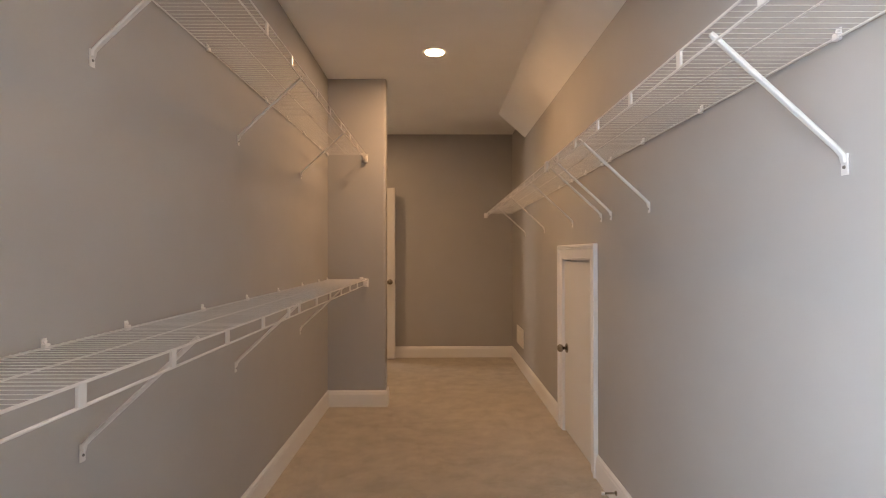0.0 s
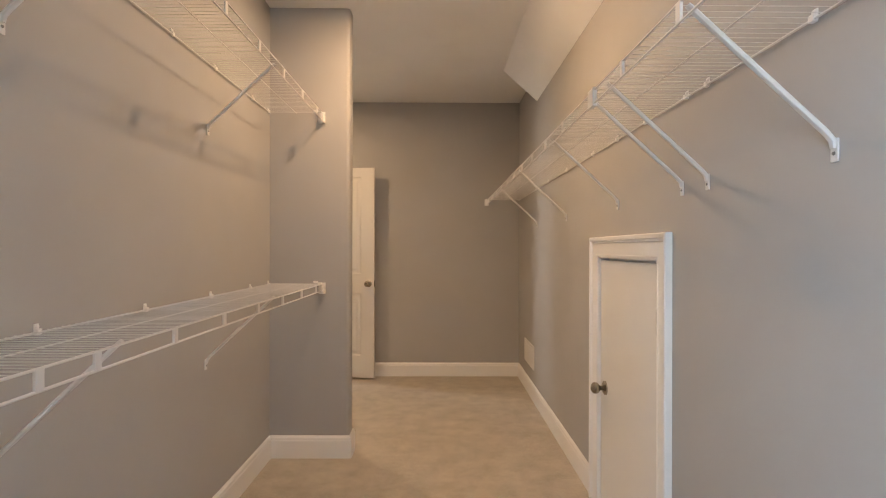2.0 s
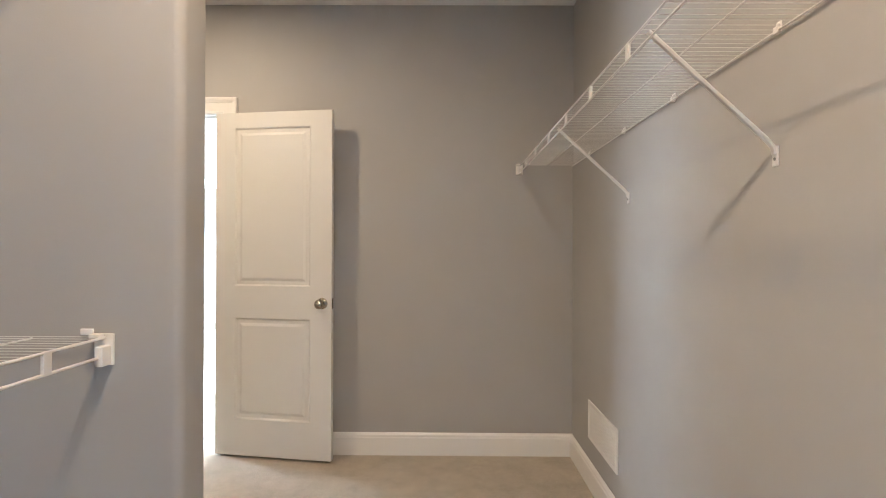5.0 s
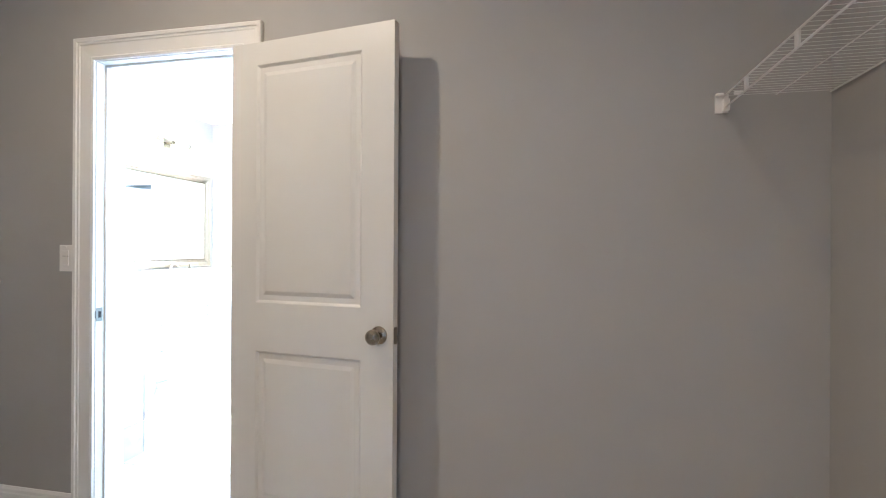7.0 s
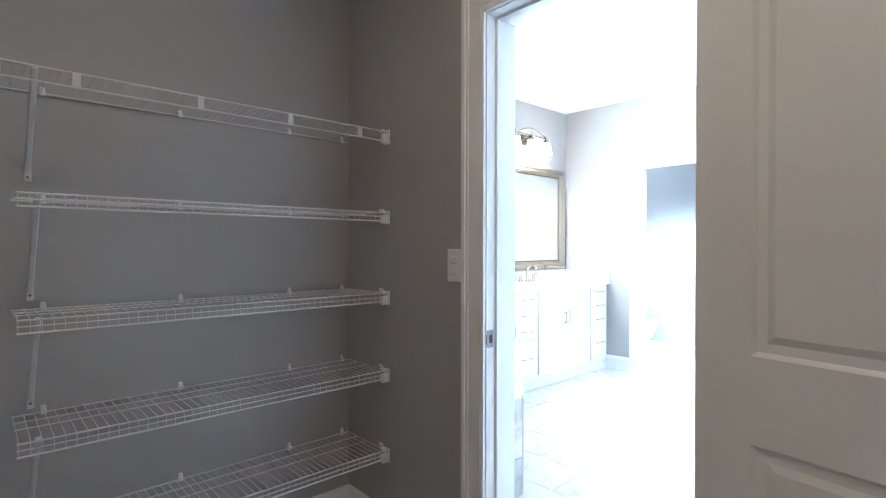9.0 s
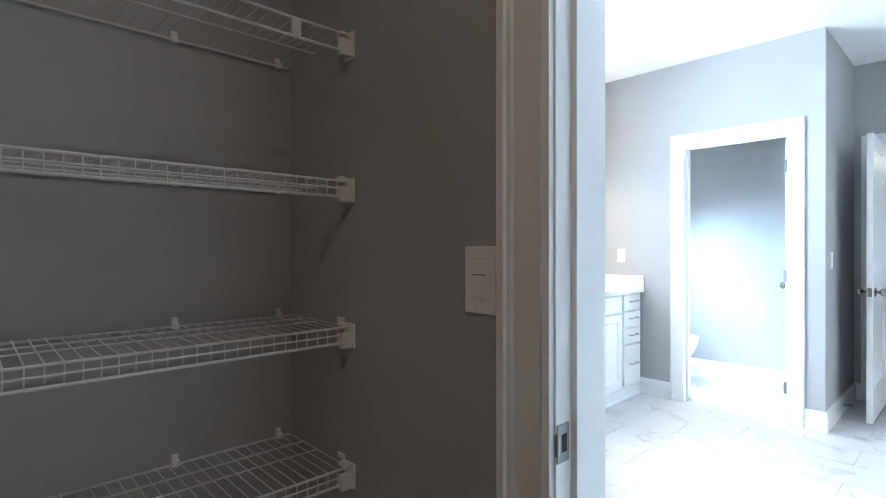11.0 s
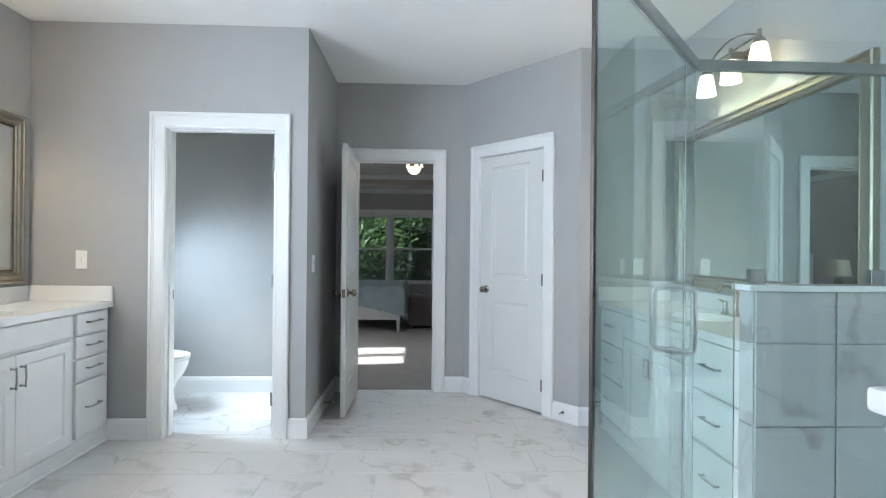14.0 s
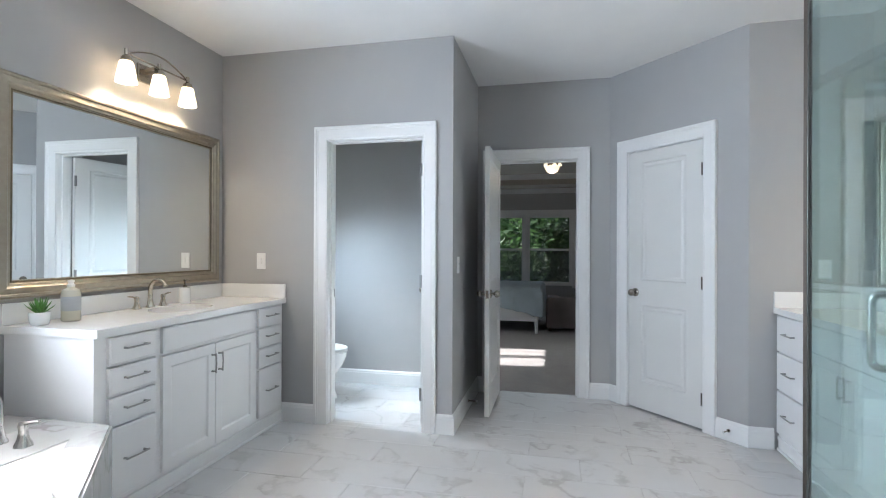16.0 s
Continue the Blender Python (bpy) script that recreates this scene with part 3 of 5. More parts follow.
part("strike_plate", boxes((-0.001, 0.905, -0.112, 0.002, 0.965, -0.082), bevel=0.0008, m=M3), STEEL, D3)

# bedroom door, open into the bathroom
M4 = face_m((-1.838, 11.291, 0), (1, 0, 0), (0, -1, 0))
D4 = door_frame("door_4", M4, 0.713, 2.035, "white two-panel bedroom door standing open")
door_stop_strip(D4, M4, 0.713, 2.035, -0.042)
door_leaf(D4, (-1.783, 11.272), (0, -1, 0), (1, 0, 0), 0.715, 2.015)
hinges(D4, M4, (0.22, 1.03, 1.83), 0.004, 0.006)

# closed linen door in the angled wall
M5 = AM @ Matrix.Translation((AD0, 0, 0))
D5 = door_frame("door_5", M5, AD1 - AD0, 2.045, "closed white two-panel door in the angled wall")
p5 = M5 @ Vector((0.004, 0, -0.001))
door_leaf(D5, (p5.x, p5.y), AU, AN, AD1 - AD0 - 0.008, 2.024)
hinges(D5, M5, (0.22, 1.03, 1.83), AD1 - AD0 - 0.001, 0.002)
for ob in list(D5.children_recursive):
    if ob.name.startswith(("door_knob", "rosette", "latch_plate")):
        ob.data.transform(Matrix.Translation(-AU * (AD1 - AD0 - 0.008 - 2 * 0.067)))


# ---- windows ----
def window(name, m, w, h, label, depth=T, casing=True, screened=False):
    """Opening 0..w, 0..h in the plane of m: casing, liner, stool, two sashes and panes."""
    d = thing(name, m.translation, label, "window", kind="structure")
    if casing:
        bm = bmesh.new()
        moulding(bm, [(0, 0), (0, h), (w, h), (w, 0)], CASING, m, closed=True)
        part("window_casing", bm, TRIM, d)
    part("window_frame", boxes((0, 0, -depth, 0.02, h, 0), (w - 0.02, 0, -depth, w, h, 0), (0.02, h - 0.02, -depth, w - 0.02, h, 0), (0.02, 0, -depth, w - 0.02, 0.02, 0), m=m), TRIM, d)
    part("window_sill", boxes((-0.03, -0.012, -0.01, w + 0.03, 0.012, 0.045), bevel=0.004, m=m), TRIM, d)
    for k, (b0, b1, hh) in enumerate(((0.02, h / 2 + 0.02, -0.06), (h / 2 - 0.02, h - 0.02, -0.09))):
        s = 0.04
        bm = boxes((0.02, b0, hh, 0.02 + s, b1, hh + 0.03), (w - 0.02 - s, b0, hh, w - 0.02, b1, hh + 0.03), (0.02 + s, b0, hh, w - 0.02 - s, b0 + s, hh + 0.03), (0.02 + s, b1 - s, hh, w - 0.02 - s, b1, hh + 0.03), m=m)
        sash = part("sash", bm, TRIM, d)
        g = part("pane", boxes((0.02 + s, b0 + s, hh + 0.012, w - 0.02 - s, b1 - s, hh + 0.016), m=m), PANE, sash)
        g.visible_shadow = False
        if screened and k == 0:
            sc = part("insect_screen", boxes((0.02 + s, b0 + s, hh - 0.025, w - 0.02 - s, b1 - s, hh - 0.024), m=m), SCREEN, sash)
            sc.visible_shadow = False
    return d


window("window_1", face_m((-3.773, 8.35, 0.99), (0, -1, 0), (1, 0, 0)), 1.3, 1.075, "white double-hung window above the tub")
window("window_2", face_m((-3.773, 10.98, 1.35), (0, -1, 0), (1, 0, 0)), 0.60, 0.87, "small high white window of the toilet room")
window("window_3", face_m((-3.773, 13.13, 0.75), (0, -1, 0), (1, 0, 0)), 0.52, 1.49, "white double-hung bedroom side window", casing=False)
window("window_4", face_m((-3.773, 12.58, 0.75), (0, -1, 0), (1, 0, 0)), 0.52, 1.49, "white double-hung bedroom side window", casing=False)
window("window_5", face_m((-0.687, 0.1, 0.9), (0, -1, 0), (1, 0, 0)), 1.1, 1.2, "white double-hung closet window")
for k, (x0, x1, z0, z1) in enumerate(NORTHWIN):
    window("window_%d" % (6 + k), face_m((x0, 17.0, z0), (1, 0, 0), (0, -1, 0)), x1 - x0, z1 - z0, "double-hung bedroom window with trees behind", casing=False, screened=True)
bm = boxes((-3.75, 16.982, 1.965, -0.92, 16.998, 2.055), (-1.01, 16.982, 0.52, -0.92, 16.998, 1.965), (-1.93, 16.982, 0.595, -1.89, 16.998, 1.965), (-2.82, 16.982, 0.595, -2.78, 16.998, 1.965), bevel=0.003)
solo("trim_window_group", bm, TRIM, label="white trim round the bedroom windows", kind="structure")


# ---- closet: wire shelves ----
def wire_shelf(label, xw, d, y0, y1, z, depth, lip, tabs, braces, foot_z, clips, tight=False, group="wire shelves"):
    """A vinyl-coated wire shelf on a wall at xw, reaching out in direction d."""
    xf, xb = xw + d * depth, xw + d * 0.008
    sh = thing("wire_shelf", (xw, (y0 + y1) / 2, z), label, "shelf", group)
    bm = bmesh.new()
    n = int((y1 - y0) / 0.0254)
    for i in range(n + 1):
        y = y0 + 0.004 + i * (y1 - y0 - 0.008) / n
        if tight:
            tube(bm, [(xb, y, z), (xf - d * 0.003, y, z), (xf, y, z - 0.004), (xf, y, z - lip)], 0.0014, 5, caps=False)
        else:
            tube(bm, [(xb, y, z), (xf, y, z)], 0.00085, 5, caps=False)
    tagged(part("wire_deck", bm, WIRE, sh), kind="stuff")
    rods = [("back_rod", xb, z - 0.004, 0.0029), ("middle_rod", (xf + xb) / 2, z - 0.0045, 0.0021), ("front_rod", xf, z - 0.002, 0.003), ("lip_rod", xf, z - lip, 0.0032)]
    if tight:
        rods.append(("lip_rod", xf + d * 0.002, z - lip * 0.5, 0.0022))
        rods.append(("middle_rod", xw + d * depth * 0.27, z - 0.0045, 0.0026))
    for nm, x, zz, rr in rods:
        bm = bmesh.new()
        tube(bm, [(x, y0, zz), (x, y1, zz)], rr, 7)
        part(nm, bm, WIRE, sh, smooth=True)
    for y in tabs:
        part("lip_tab", boxes((xf - 0.0032, y - 0.010, z - lip - 0.001, xf + 0.0032, y + 0.010, z), bevel=0.001), WIRE, sh)
    for y in braces:
        bm = bmesh.new()
        tube(bm, [(xf - d * 0.022, y, z - 0.001), (xf - d * 0.036, y, z - 0.014), (xw + d * 0.022, y, foot_z + 0.012), (xw + d * 0.008, y, foot_z - 0.004), (xw + d * 0.006, y, foot_z - 0.020)], [0.0075, 0.0085, 0.0085, 0.0085, 0.007], 8, flat=0.75)
        b = part("brace", bm, WIRE, sh, smooth=True)
        part("foot_plate", boxes((xw + d * 0.001, y - 0.0095, foot_z - 0.047, xw + d * 0.005, y + 0.0095, foot_z), bevel=0.001), WIRE, b)
        bm = bmesh.new()
        lathe(bm, [(0, 0.003), (0.003, 0.0025), (0.0042, 0)], face_m((xw + d * 0.005, y, foot_z - 0.030), (0, -d, 0), (d, 0, 0)), 10)
        part("screw", bm, STEEL, b)
    for y in clips:
        bm = boxes((xw + d * 0.0005, y - 0.008, z - 0.010, xw + d * 0.013, y + 0.008, z + 0.006), bevel=0.002)
        lathe(bm, [(0, 0.004), (0.005, 0.003), (0.006, 0)], face_m((xw + d * 0.004, y, z + 0.011), (0, -d, 0), (d, 0, 0)), 10)
        box(bm, xw + d * 0.0005, y - 0.007, z + 0.004, xw + d * 0.004, y + 0.007, z + 0.018)
        part("wall_clip", bm, PLASTIC, sh)
    return sh


def end_bracket(sh, xf, d, yw, z, lip, away):
    """The moulded plastic cup that holds the shelf's front end on a cross wall."""
    bm = boxes((xf - 0.026, yw, z - lip - 0.012, xf + 0.016, yw + away * 0.006, z + 0.006), (xf - 0.026, yw + away * 0.006, z - 0.002, xf - 0.004, yw + away * 0.024, z + 0.007),
               (xf - 0.006, yw + away * 0.006, z - lip - 0.010, xf + 0.012, yw + away * 0.034, z - lip * 0.35), (xf - d * 0.045 - 0.012, yw, z + 0.002, xf - d * 0.045 + 0.016, yw + away * 0.006, z + 0.016), bevel=0.002)
    part("end_bracket", bm, PLASTIC, sh)


def steps(a, b, s):
    out = []
    while a <= b:
        out.append(a)
        a += s
    return out


s = wire_shelf("long white wire shelf with hanging rail and diagonal braces", 1.13, -1, -0.4, 6.65, 1.750, 0.320, 0.042, steps(0.13, 3.0, 0.3105) + steps(3.555, 6.5, 0.3215), (0.62, 1.585, 2.625, 3.105, 3.262, 3.858, 4.772, 5.72), 1.485, (0.4, 1.0, 1.6, 2.19, 2.68, 3.104, 3.23, 3.55, 3.858, 4.215, 4.762, 5.297, 5.77, 6.3))
end_bracket(s, 0.810, -1, 6.66, 1.750, 0.044, -1)
part("joint_clip", boxes((0.803, 3.155, 1.698, 0.817, 3.21, 1.756), bevel=0.003), WIRE, s)
s = wire_shelf("upper white wire shelf with hanging rail", -0.687, 1, 0.70, 4.68, 2.082, 0.318, 0.046, steps(0.745, 2.6, 0.304) + steps(2.99, 4.6, 0.312), (0.87, 1.83, 2.81, 3.866), 1.81, (0.9, 1.55, 2.05, 2.5, 3.18, 3.56, 3.932, 4.393, 4.65))
end_bracket(s, -0.369, 1, 4.69, 2.082, 0.05, -1)
s = wire_shelf("lower white wire shelf with hanging rail", -0.687, 1, 0.70, 4.68, 1.052, 0.322, 0.042, steps(0.75, 2.55, 0.2945) + steps(2.67, 4.6, 0.3085), (0.83, 1.80, 2.785, 3.85), 0.778, (0.9, 1.3, 1.671, 1.982, 2.461, 2.915, 3.39, 3.895, 4.365, 4.655))
end_bracket(s, -0.365, 1, 4.69, 1.052, 0.05, -1)
s = wire_shelf("top nook wire shelf with hanging rail", -2.59, 1, 4.83, 6.65, 1.741, 0.307, 0.042, (4.95, 5.26, 5.58, 5.91, 6.22, 6.52), (5.49,), 1.50, (5.05, 5.527, 5.93, 6.36, 6.62))
end_bracket(s, -2.283, 1, 6.66, 1.741, 0.044, -1)
for z in (1.398, 1.057, 0.728, 0.388):
    s = wire_shelf("short close-mesh white wire shelf in the nook", -2.59, 1, 5.448, 6.65, z, 0.307, 0.038, (), (5.495,), z - 0.27, (5.527, 5.93, 6.36, 6.62), tight=True)
    end_bracket(s, -2.283, 1, 6.66, z, 0.04, -1)


# ---- closet: small fixtures ----
def switch_plate(m, label, name="light_switch", kind="rocker", w=0.072, h=0.118):
    d = thing(name, m.translation, label, "switch" if kind != "outlet" else "outlet")
    part("cover_plate", boxes((-w / 2, -h / 2, 0, w / 2, h / 2, 0.006), bevel=0.002, m=m), PLASTIC, d)
    if kind == "rocker":
        part("rocker", boxes((-0.0165, -0.033, 0.006, 0.0165, 0.033, 0.0095), bevel=0.0015, m=m), PLASTIC, d)
        # dark strip painted as the shade between the rocker's halves
        part("rocker_gap", boxes((-0.0165, 0.0085, 0.0094, 0.0165, 0.0100, 0.0099), m=m), SHADOWGAP, d)
    elif kind == "outlet":
        for b in (-0.02, 0.02):
            o = part("socket", boxes((-0.016, b - 0.014, 0.006, 0.016, b + 0.014, 0.008), bevel=0.001, m=m), PLASTIC, d)
            # dark bars on the face, painted as the shade inside the slots
            part("slots", boxes((-0.008, b - 0.005, 0.008, -0.006, b + 0.005, 0.0085), (0.006, b - 0.005, 0.008, 0.008, b + 0.005, 0.0085), m=m), SHADOWGAP, o)
    else:
        for b in (-0.012, 0.012):
            part("toggle", boxes((-0.005, b - 0.008, 0.006, 0.005, b + 0.008, 0.013), bevel=0.001, m=m), PLASTIC, d)
    for b in (-h * 0.42, h * 0.42):
        bm = bmesh.new()
        lathe(bm, [(0, 0.0016), (0.003, 0.001), (0.0036, 0)], m @ Matrix.Translation((0, b, 0.006)), 8)
        part("screw", bm, PLASTIC, d)
    return d


switch_plate(face_m((-1.868, 6.66, 1.184), (1, 0, 0), (0, -1, 0)), "white rocker light switch beside the closet door")


def recessed_lamp(x, y):
    d = thing("recessed_lamp", (x, y, H), "round white recessed ceiling lamp, lit warm", "lamp", "recessed lamps")
    bm = bmesh.new()
    lathe(bm, [(0.062, 0.004), (0.066, -0.004), (0.084, -0.0035), (0.088, 0.0), (0.062, 0.0005)], Matrix.Translation((x, y, H)), 32)
    part("trim_ring", bm, PLASTIC, d, smooth=True)
    bm = bmesh.new()
    lathe(bm, [(0, -0.0022), (0.045, -0.002), (0.064, -0.0005), (0.066, 0.002)], Matrix.Translation((x, y, H)), 32)
    part("lens", bm, LENS, d, "glowing warm lens", smooth=True)


for cx, cy, power in CANS:
    recessed_lamp(cx, cy)

VM = face_m((1.13, 6.29, 0.25), (0, -1, 0), (-1, 0, 0))
vent = thing("wall_vent", (1.13, 6.06, 0.25), "white louvred return air grille low on the wall", "vent")
part("frame", boxes((0, 0, 0, 0.455, 0.022, 0.008), (0, 0.178, 0, 0.455, 0.2, 0.008), (0, 0.022, 0, 0.022, 0.178, 0.008), (0.433, 0.022, 0, 0.455, 0.178, 0.008), bevel=0.002, m=VM), TRIM, vent)
part("backing", boxes((0.02, 0.02, 0.0005, 0.435, 0.18, 0.0015), m=VM), TRIM, vent)
for k in range(12):
    b = 0.026 + k * 0.0128
    part("slat", boxes((0.022, b, 0.0015, 0.433, b + 0.0075, 0.006), m=VM), TRIM, vent)


def spring_stop(base, way):
    d = thing("door_stop", base, "small spring door stop on the baseboard", "door stop", "door stops")
    w = Vector(way).normalized()
    b = Vector(base)
    bm = bmesh.new()
    tube(bm, [b, b + w * 0.006], 0.011, 12)
    tube(bm, [b + w * 0.006, b + w * 0.06], 0.005, 8)
    part("spring", bm, NICKEL, d, smooth=True)
    bm = bmesh.new()
    tube(bm, [b + w * 0.06, b + w * 0.074], 0.008, 10)
    part("rubber_tip", bm, PLASTIC, d, smooth=True)


spring_stop((1.115, 3.0, 0.075), (-1, 0, 0))
pa = A0 + AU * (ALEN - 0.12) + AN * 0.015
spring_stop((pa.x, pa.y, 0.07), AN)
spring_stop((-1.971, 10.75, 0.07), (1, 0, 0))

# ---- bathroom ----
switch_plate(face_m((-3.437, 10.189, 1.168), (1, 0, 0), (0, -1, 0)), "white double switch plate above the vanity", kind="toggle")
switch_plate(face_m((-1.986, 10.37, 1.148), (0, 1, 0), (1, 0, 0)), "white rocker switch beside the toilet room", kind="rocker")
switch_plate(face_m((0.331, 10.413, 1.146), (1, 0, 0), (0, -1, 0)), "white outlet above the far vanity", name="wall_outlet", kind="outlet")


def pull(parent, m, length=0.125, upright=False):
    """A bar pull with two posts; local a along, h out."""
    bm = bmesh.new()
    q = (lambda a, h: m @ Vector((0, a, h))) if upright else (lambda a, h: m @ Vector((a, 0, h)))
    L = length / 2
    tube(bm, [q(-L - 0.004, 0.027), q(-L + 0.012, 0.0275), q(0, 0.030), q(L - 0.012, 0.0275), q(L + 0.004, 0.027)], [0.0042, 0.0048, 0.0042, 0.0048, 0.0042], 8)
    for e in (-L + 0.005, L - 0.005):
        tube(bm, [q(e, 0), q(e, 0.004), q(e, 0.026)], [0.0075, 0.0052, 0.0042], 8)
    part("pull", bm, PULL, parent, "satin nickel bar pull", smooth=True)


SHAKER = [(0.003, 0.0015), (0.010, 0.008), (0.016, 0.009)]
SLAB = [(0.002, -0.0015), (0.006, -0.003)]


def front(parent, name, m, a0, b0, a1, b1, doorlike=False):
    mm = m @ Matrix.Translation((a0, b0, 0.019))
    bm = bmesh.new()
    w, h = a1 - a0, b1 - b0
    if doorlike:
        panelled(bm, w, h, 0.018, [(0.055, 0.055, w - 0.055, h - 0.055)], SHAKER, mm, back_too=False)
    else:
        panelled(bm, w, h, 0.018, [(0.004, 0.004, w - 0.004, h - 0.004)], SLAB, mm, back_too=False)
    return part(name, bm, CABINET, parent)


def faucet(at, way, label, finish=FAUCET):
    """Widespread faucet: arched spout and two lever handles; way points to the basin."""
    way = Vector(way)
    side = Vector((-way.y, way.x, 0))
    at = Vector(at)
    f = thing("faucet", at, label, "faucet")
    bm = bmesh.new()
    lathe(bm, [(0.027, 0), (0.026, 0.006), (0.019, 0.016), (0.0145, 0.05)], Matrix.Translation(at), 20)
    path = [at + Vector((0, 0, 0.045))]
    for k in range(11):
        a = math.pi * (1 - k / 10 * 0.86)
        path.append(at + way * (0.058 + 0.058 * math.cos(a)) + Vector((0, 0, 0.105 + 0.058 * math.sin(a) * 1.05)))
    tube(bm, path, [0.0145, 0.014, 0.0135, 0.013, 0.0125, 0.012, 0.0118, 0.0115, 0.0112, 0.011, 0.0115, 0.0125], 12)
    part("spout", bm, finish, f, smooth=True)
    for sgn in (-1, 1):
        b = at + side * 0.102 * sgn
        bm = bmesh.new()
        lathe(bm, [(0.026, 0), (0.025, 0.005), (0.017, 0.02), (0.012, 0.045), (0.0145, 0.062), (0.011, 0.072), (0, 0.075)], Matrix.Translation(b), 18)
        h = part("handle", bm, finish, f, smooth=True)
        bm = bmesh.new()
        tube(bm, [b + Vector((0, 0, 0.064)), b + side * 0.028 * sgn + Vector((0, 0, 0.073)), b + side * 0.062 * sgn + Vector((0, 0, 0.078))], [0.0085, 0.0075, 0.006], 10, flat=0.6)
        part("lever", bm, finish, h, smooth=True)
    return f


def vanity(m, length, stacks, doors, apron, label, end_side):
    """m: front plane at floor, a along the front, h out. stacks: (a0, a1, rows of (b0, b1))."""
    depth = 0.50
    v = thing("vanity_cabinet", m @ Vector((length / 2, 0, -depth / 2)), label, "vanity")
    part("body", boxes((0, 0.09, -depth, length, 0.862, 0), m=m), CABINET, v)
    part("plinth", boxes((0, 0, -depth, length, 0.0895, 0.003), m=m), CABINET, v)
    part("base_moulding", boxes((-0.002, 0.062, -0.02, length + 0.002, 0.092, 0.009), bevel=0.004, m=m), CABINET, v)
    part("shoe_moulding", boxes((0, 0.0, 0.003, length, 0.018, 0.014), bevel=0.004, m=m), CABINET, v)
    for a0, a1, rows in stacks:
        for b0, b1 in rows:
            dr = front(v, "drawer", m, a0, b0, a1, b1)
            pull(dr, m @ Matrix.Translation(((a0 + a1) / 2, (b0 + b1) / 2 + 0.008, 0.019)))
    front(v, "false_front", m, *apron)
    a0, b0, a1, b1 = doors
    mid = (a0 + a1) / 2
    for k, (c0, c1) in enumerate(((a0, mid - 0.002), (mid + 0.002, a1))):
        dd = front(v, "cabinet_door", m, c0, b0, c1, b1, doorlike=True)
        pull(dd, m @ Matrix.Translation(((c1 - 0.028) if k == 0 else (c0 + 0.028), b1 - 0.11, 0.019)), 0.105, upright=True)
    return v


def countertop(m, length, a_sink, splash_end, label, overhang=0.03):
    """Worktop with a real oval cut for the basin, backsplash and one side splash."""
    depth = 0.50
    c = thing("countertop", m @ Vector((length / 2, 0.862, -depth / 2)), label, "countertop")
    z0, z1 = 0.862, 0.900
    A, B = -0.012, length + 0.0
    h0, h1 = -depth - 0.014, overhang
    bm = bmesh.new()
    ca, ch, ra, rh = a_sink, -0.235, 0.205, 0.15
    N = 32
    outer = []
    for k in range(N):
        t = 2 * math.pi * k / N
        dx, dy = math.cos(t), math.sin(t)
        sx = ((B - ca) if dx > 0 else (ca - A)) / max(1e-6, abs(dx))
        sy = ((h1 - ch) if dy > 0 else (ch - h0)) / max(1e-6, abs(dy))
        s = min(sx, sy)
        outer.append((ca + dx * s, ch + dy * s))
    for cnr in ((A, h0), (B, h0), (B, h1), (A, h1)):
        t = math.atan2(cnr[1] - ch, cnr[0] - ca) % (2 * math.pi)
        k = round(t / (2 * math.pi / N)) % N
        outer[k] = cnr
    inner = [(ca + ra * math.cos(2 * math.pi * k / N), ch + rh * math.sin(2 * math.pi * k / N)) for k in range(N)]
    V = lambda a, b, h: bm.verts.new(m @ Vector((a, b, h)))
    ot, ob_ = [V(a, z1, h) for a, h in outer], [V(a, z0, h) for a, h in outer]
    it, ib = [V(a, z1, h) for a, h in inner], [V(a, z0, h) for a, h in inner]
    for k in range(N):
        j = (k + 1) % N
        bm.faces.new((ot[k], ot[j], it[j], it[k]))
        bm.faces.new((ob_[k], ob_[j], ib[j], ib[k]))
        bm.faces.new((ot[k], ot[j], ob_[j], ob_[k]))
        bm.faces.new((it[k], it[j], ib[j], ib[k]))
    part("slab", bm, QUARTZ, c)
    part("backsplash", boxes((A, z1, -depth - 0.014, B, 1.0, -depth + 0.006), bevel=0.002, m=m), QUARTZ, c)
    if splash_end == "far":
        part("side_splash", boxes((B - 0.02, z1, -depth + 0.006, B, 1.0, overhang), bevel=0.002, m=m), QUARTZ, c)
    else:
        part("side_splash", boxes((A, z1, -depth + 0.006, A + 0.02, 1.0, overhang), bevel=0.002, m=m), QUARTZ, c)
    s = thing("sink_basin", m @ Vector((ca, 0.72, ch)), "white oval undermount basin in the quartz top", "sink")
    bm = bmesh.new()
    rings = []
    for f, b in ((1.04, 0.861), (1.0, 0.858), (0.93, 0.80), (0.72, 0.745), (0.35, 0.725), (0.08, 0.72)):
        rings.append([V2 for V2 in [bm.verts.new(m @ Vector((ca + ra * f * math.cos(2 * math.pi * k / N), b, ch + rh * f * math.sin(2 * math.pi * k / N)))) for k in range(N)]])
    for p, q in zip(rings, rings[1:]):
        for k in range(N):
            bm.faces.new((p[k], p[(k + 1) % N], q[(k + 1) % N], q[k]))
    bm.faces.new(rings[-1])
    part("bowl", bm, PORCELAIN, s, smooth=True)
    bm = bmesh.new()
    lathe(bm, [(0, 0.004), (0.016, 0.004), (0.021, 0.001), (0.022, 0)], Matrix.Translation(m @ Vector((ca, 0.721, ch))), 16)
    part("drain", bm, NICKEL, s, smooth=True)
    return c


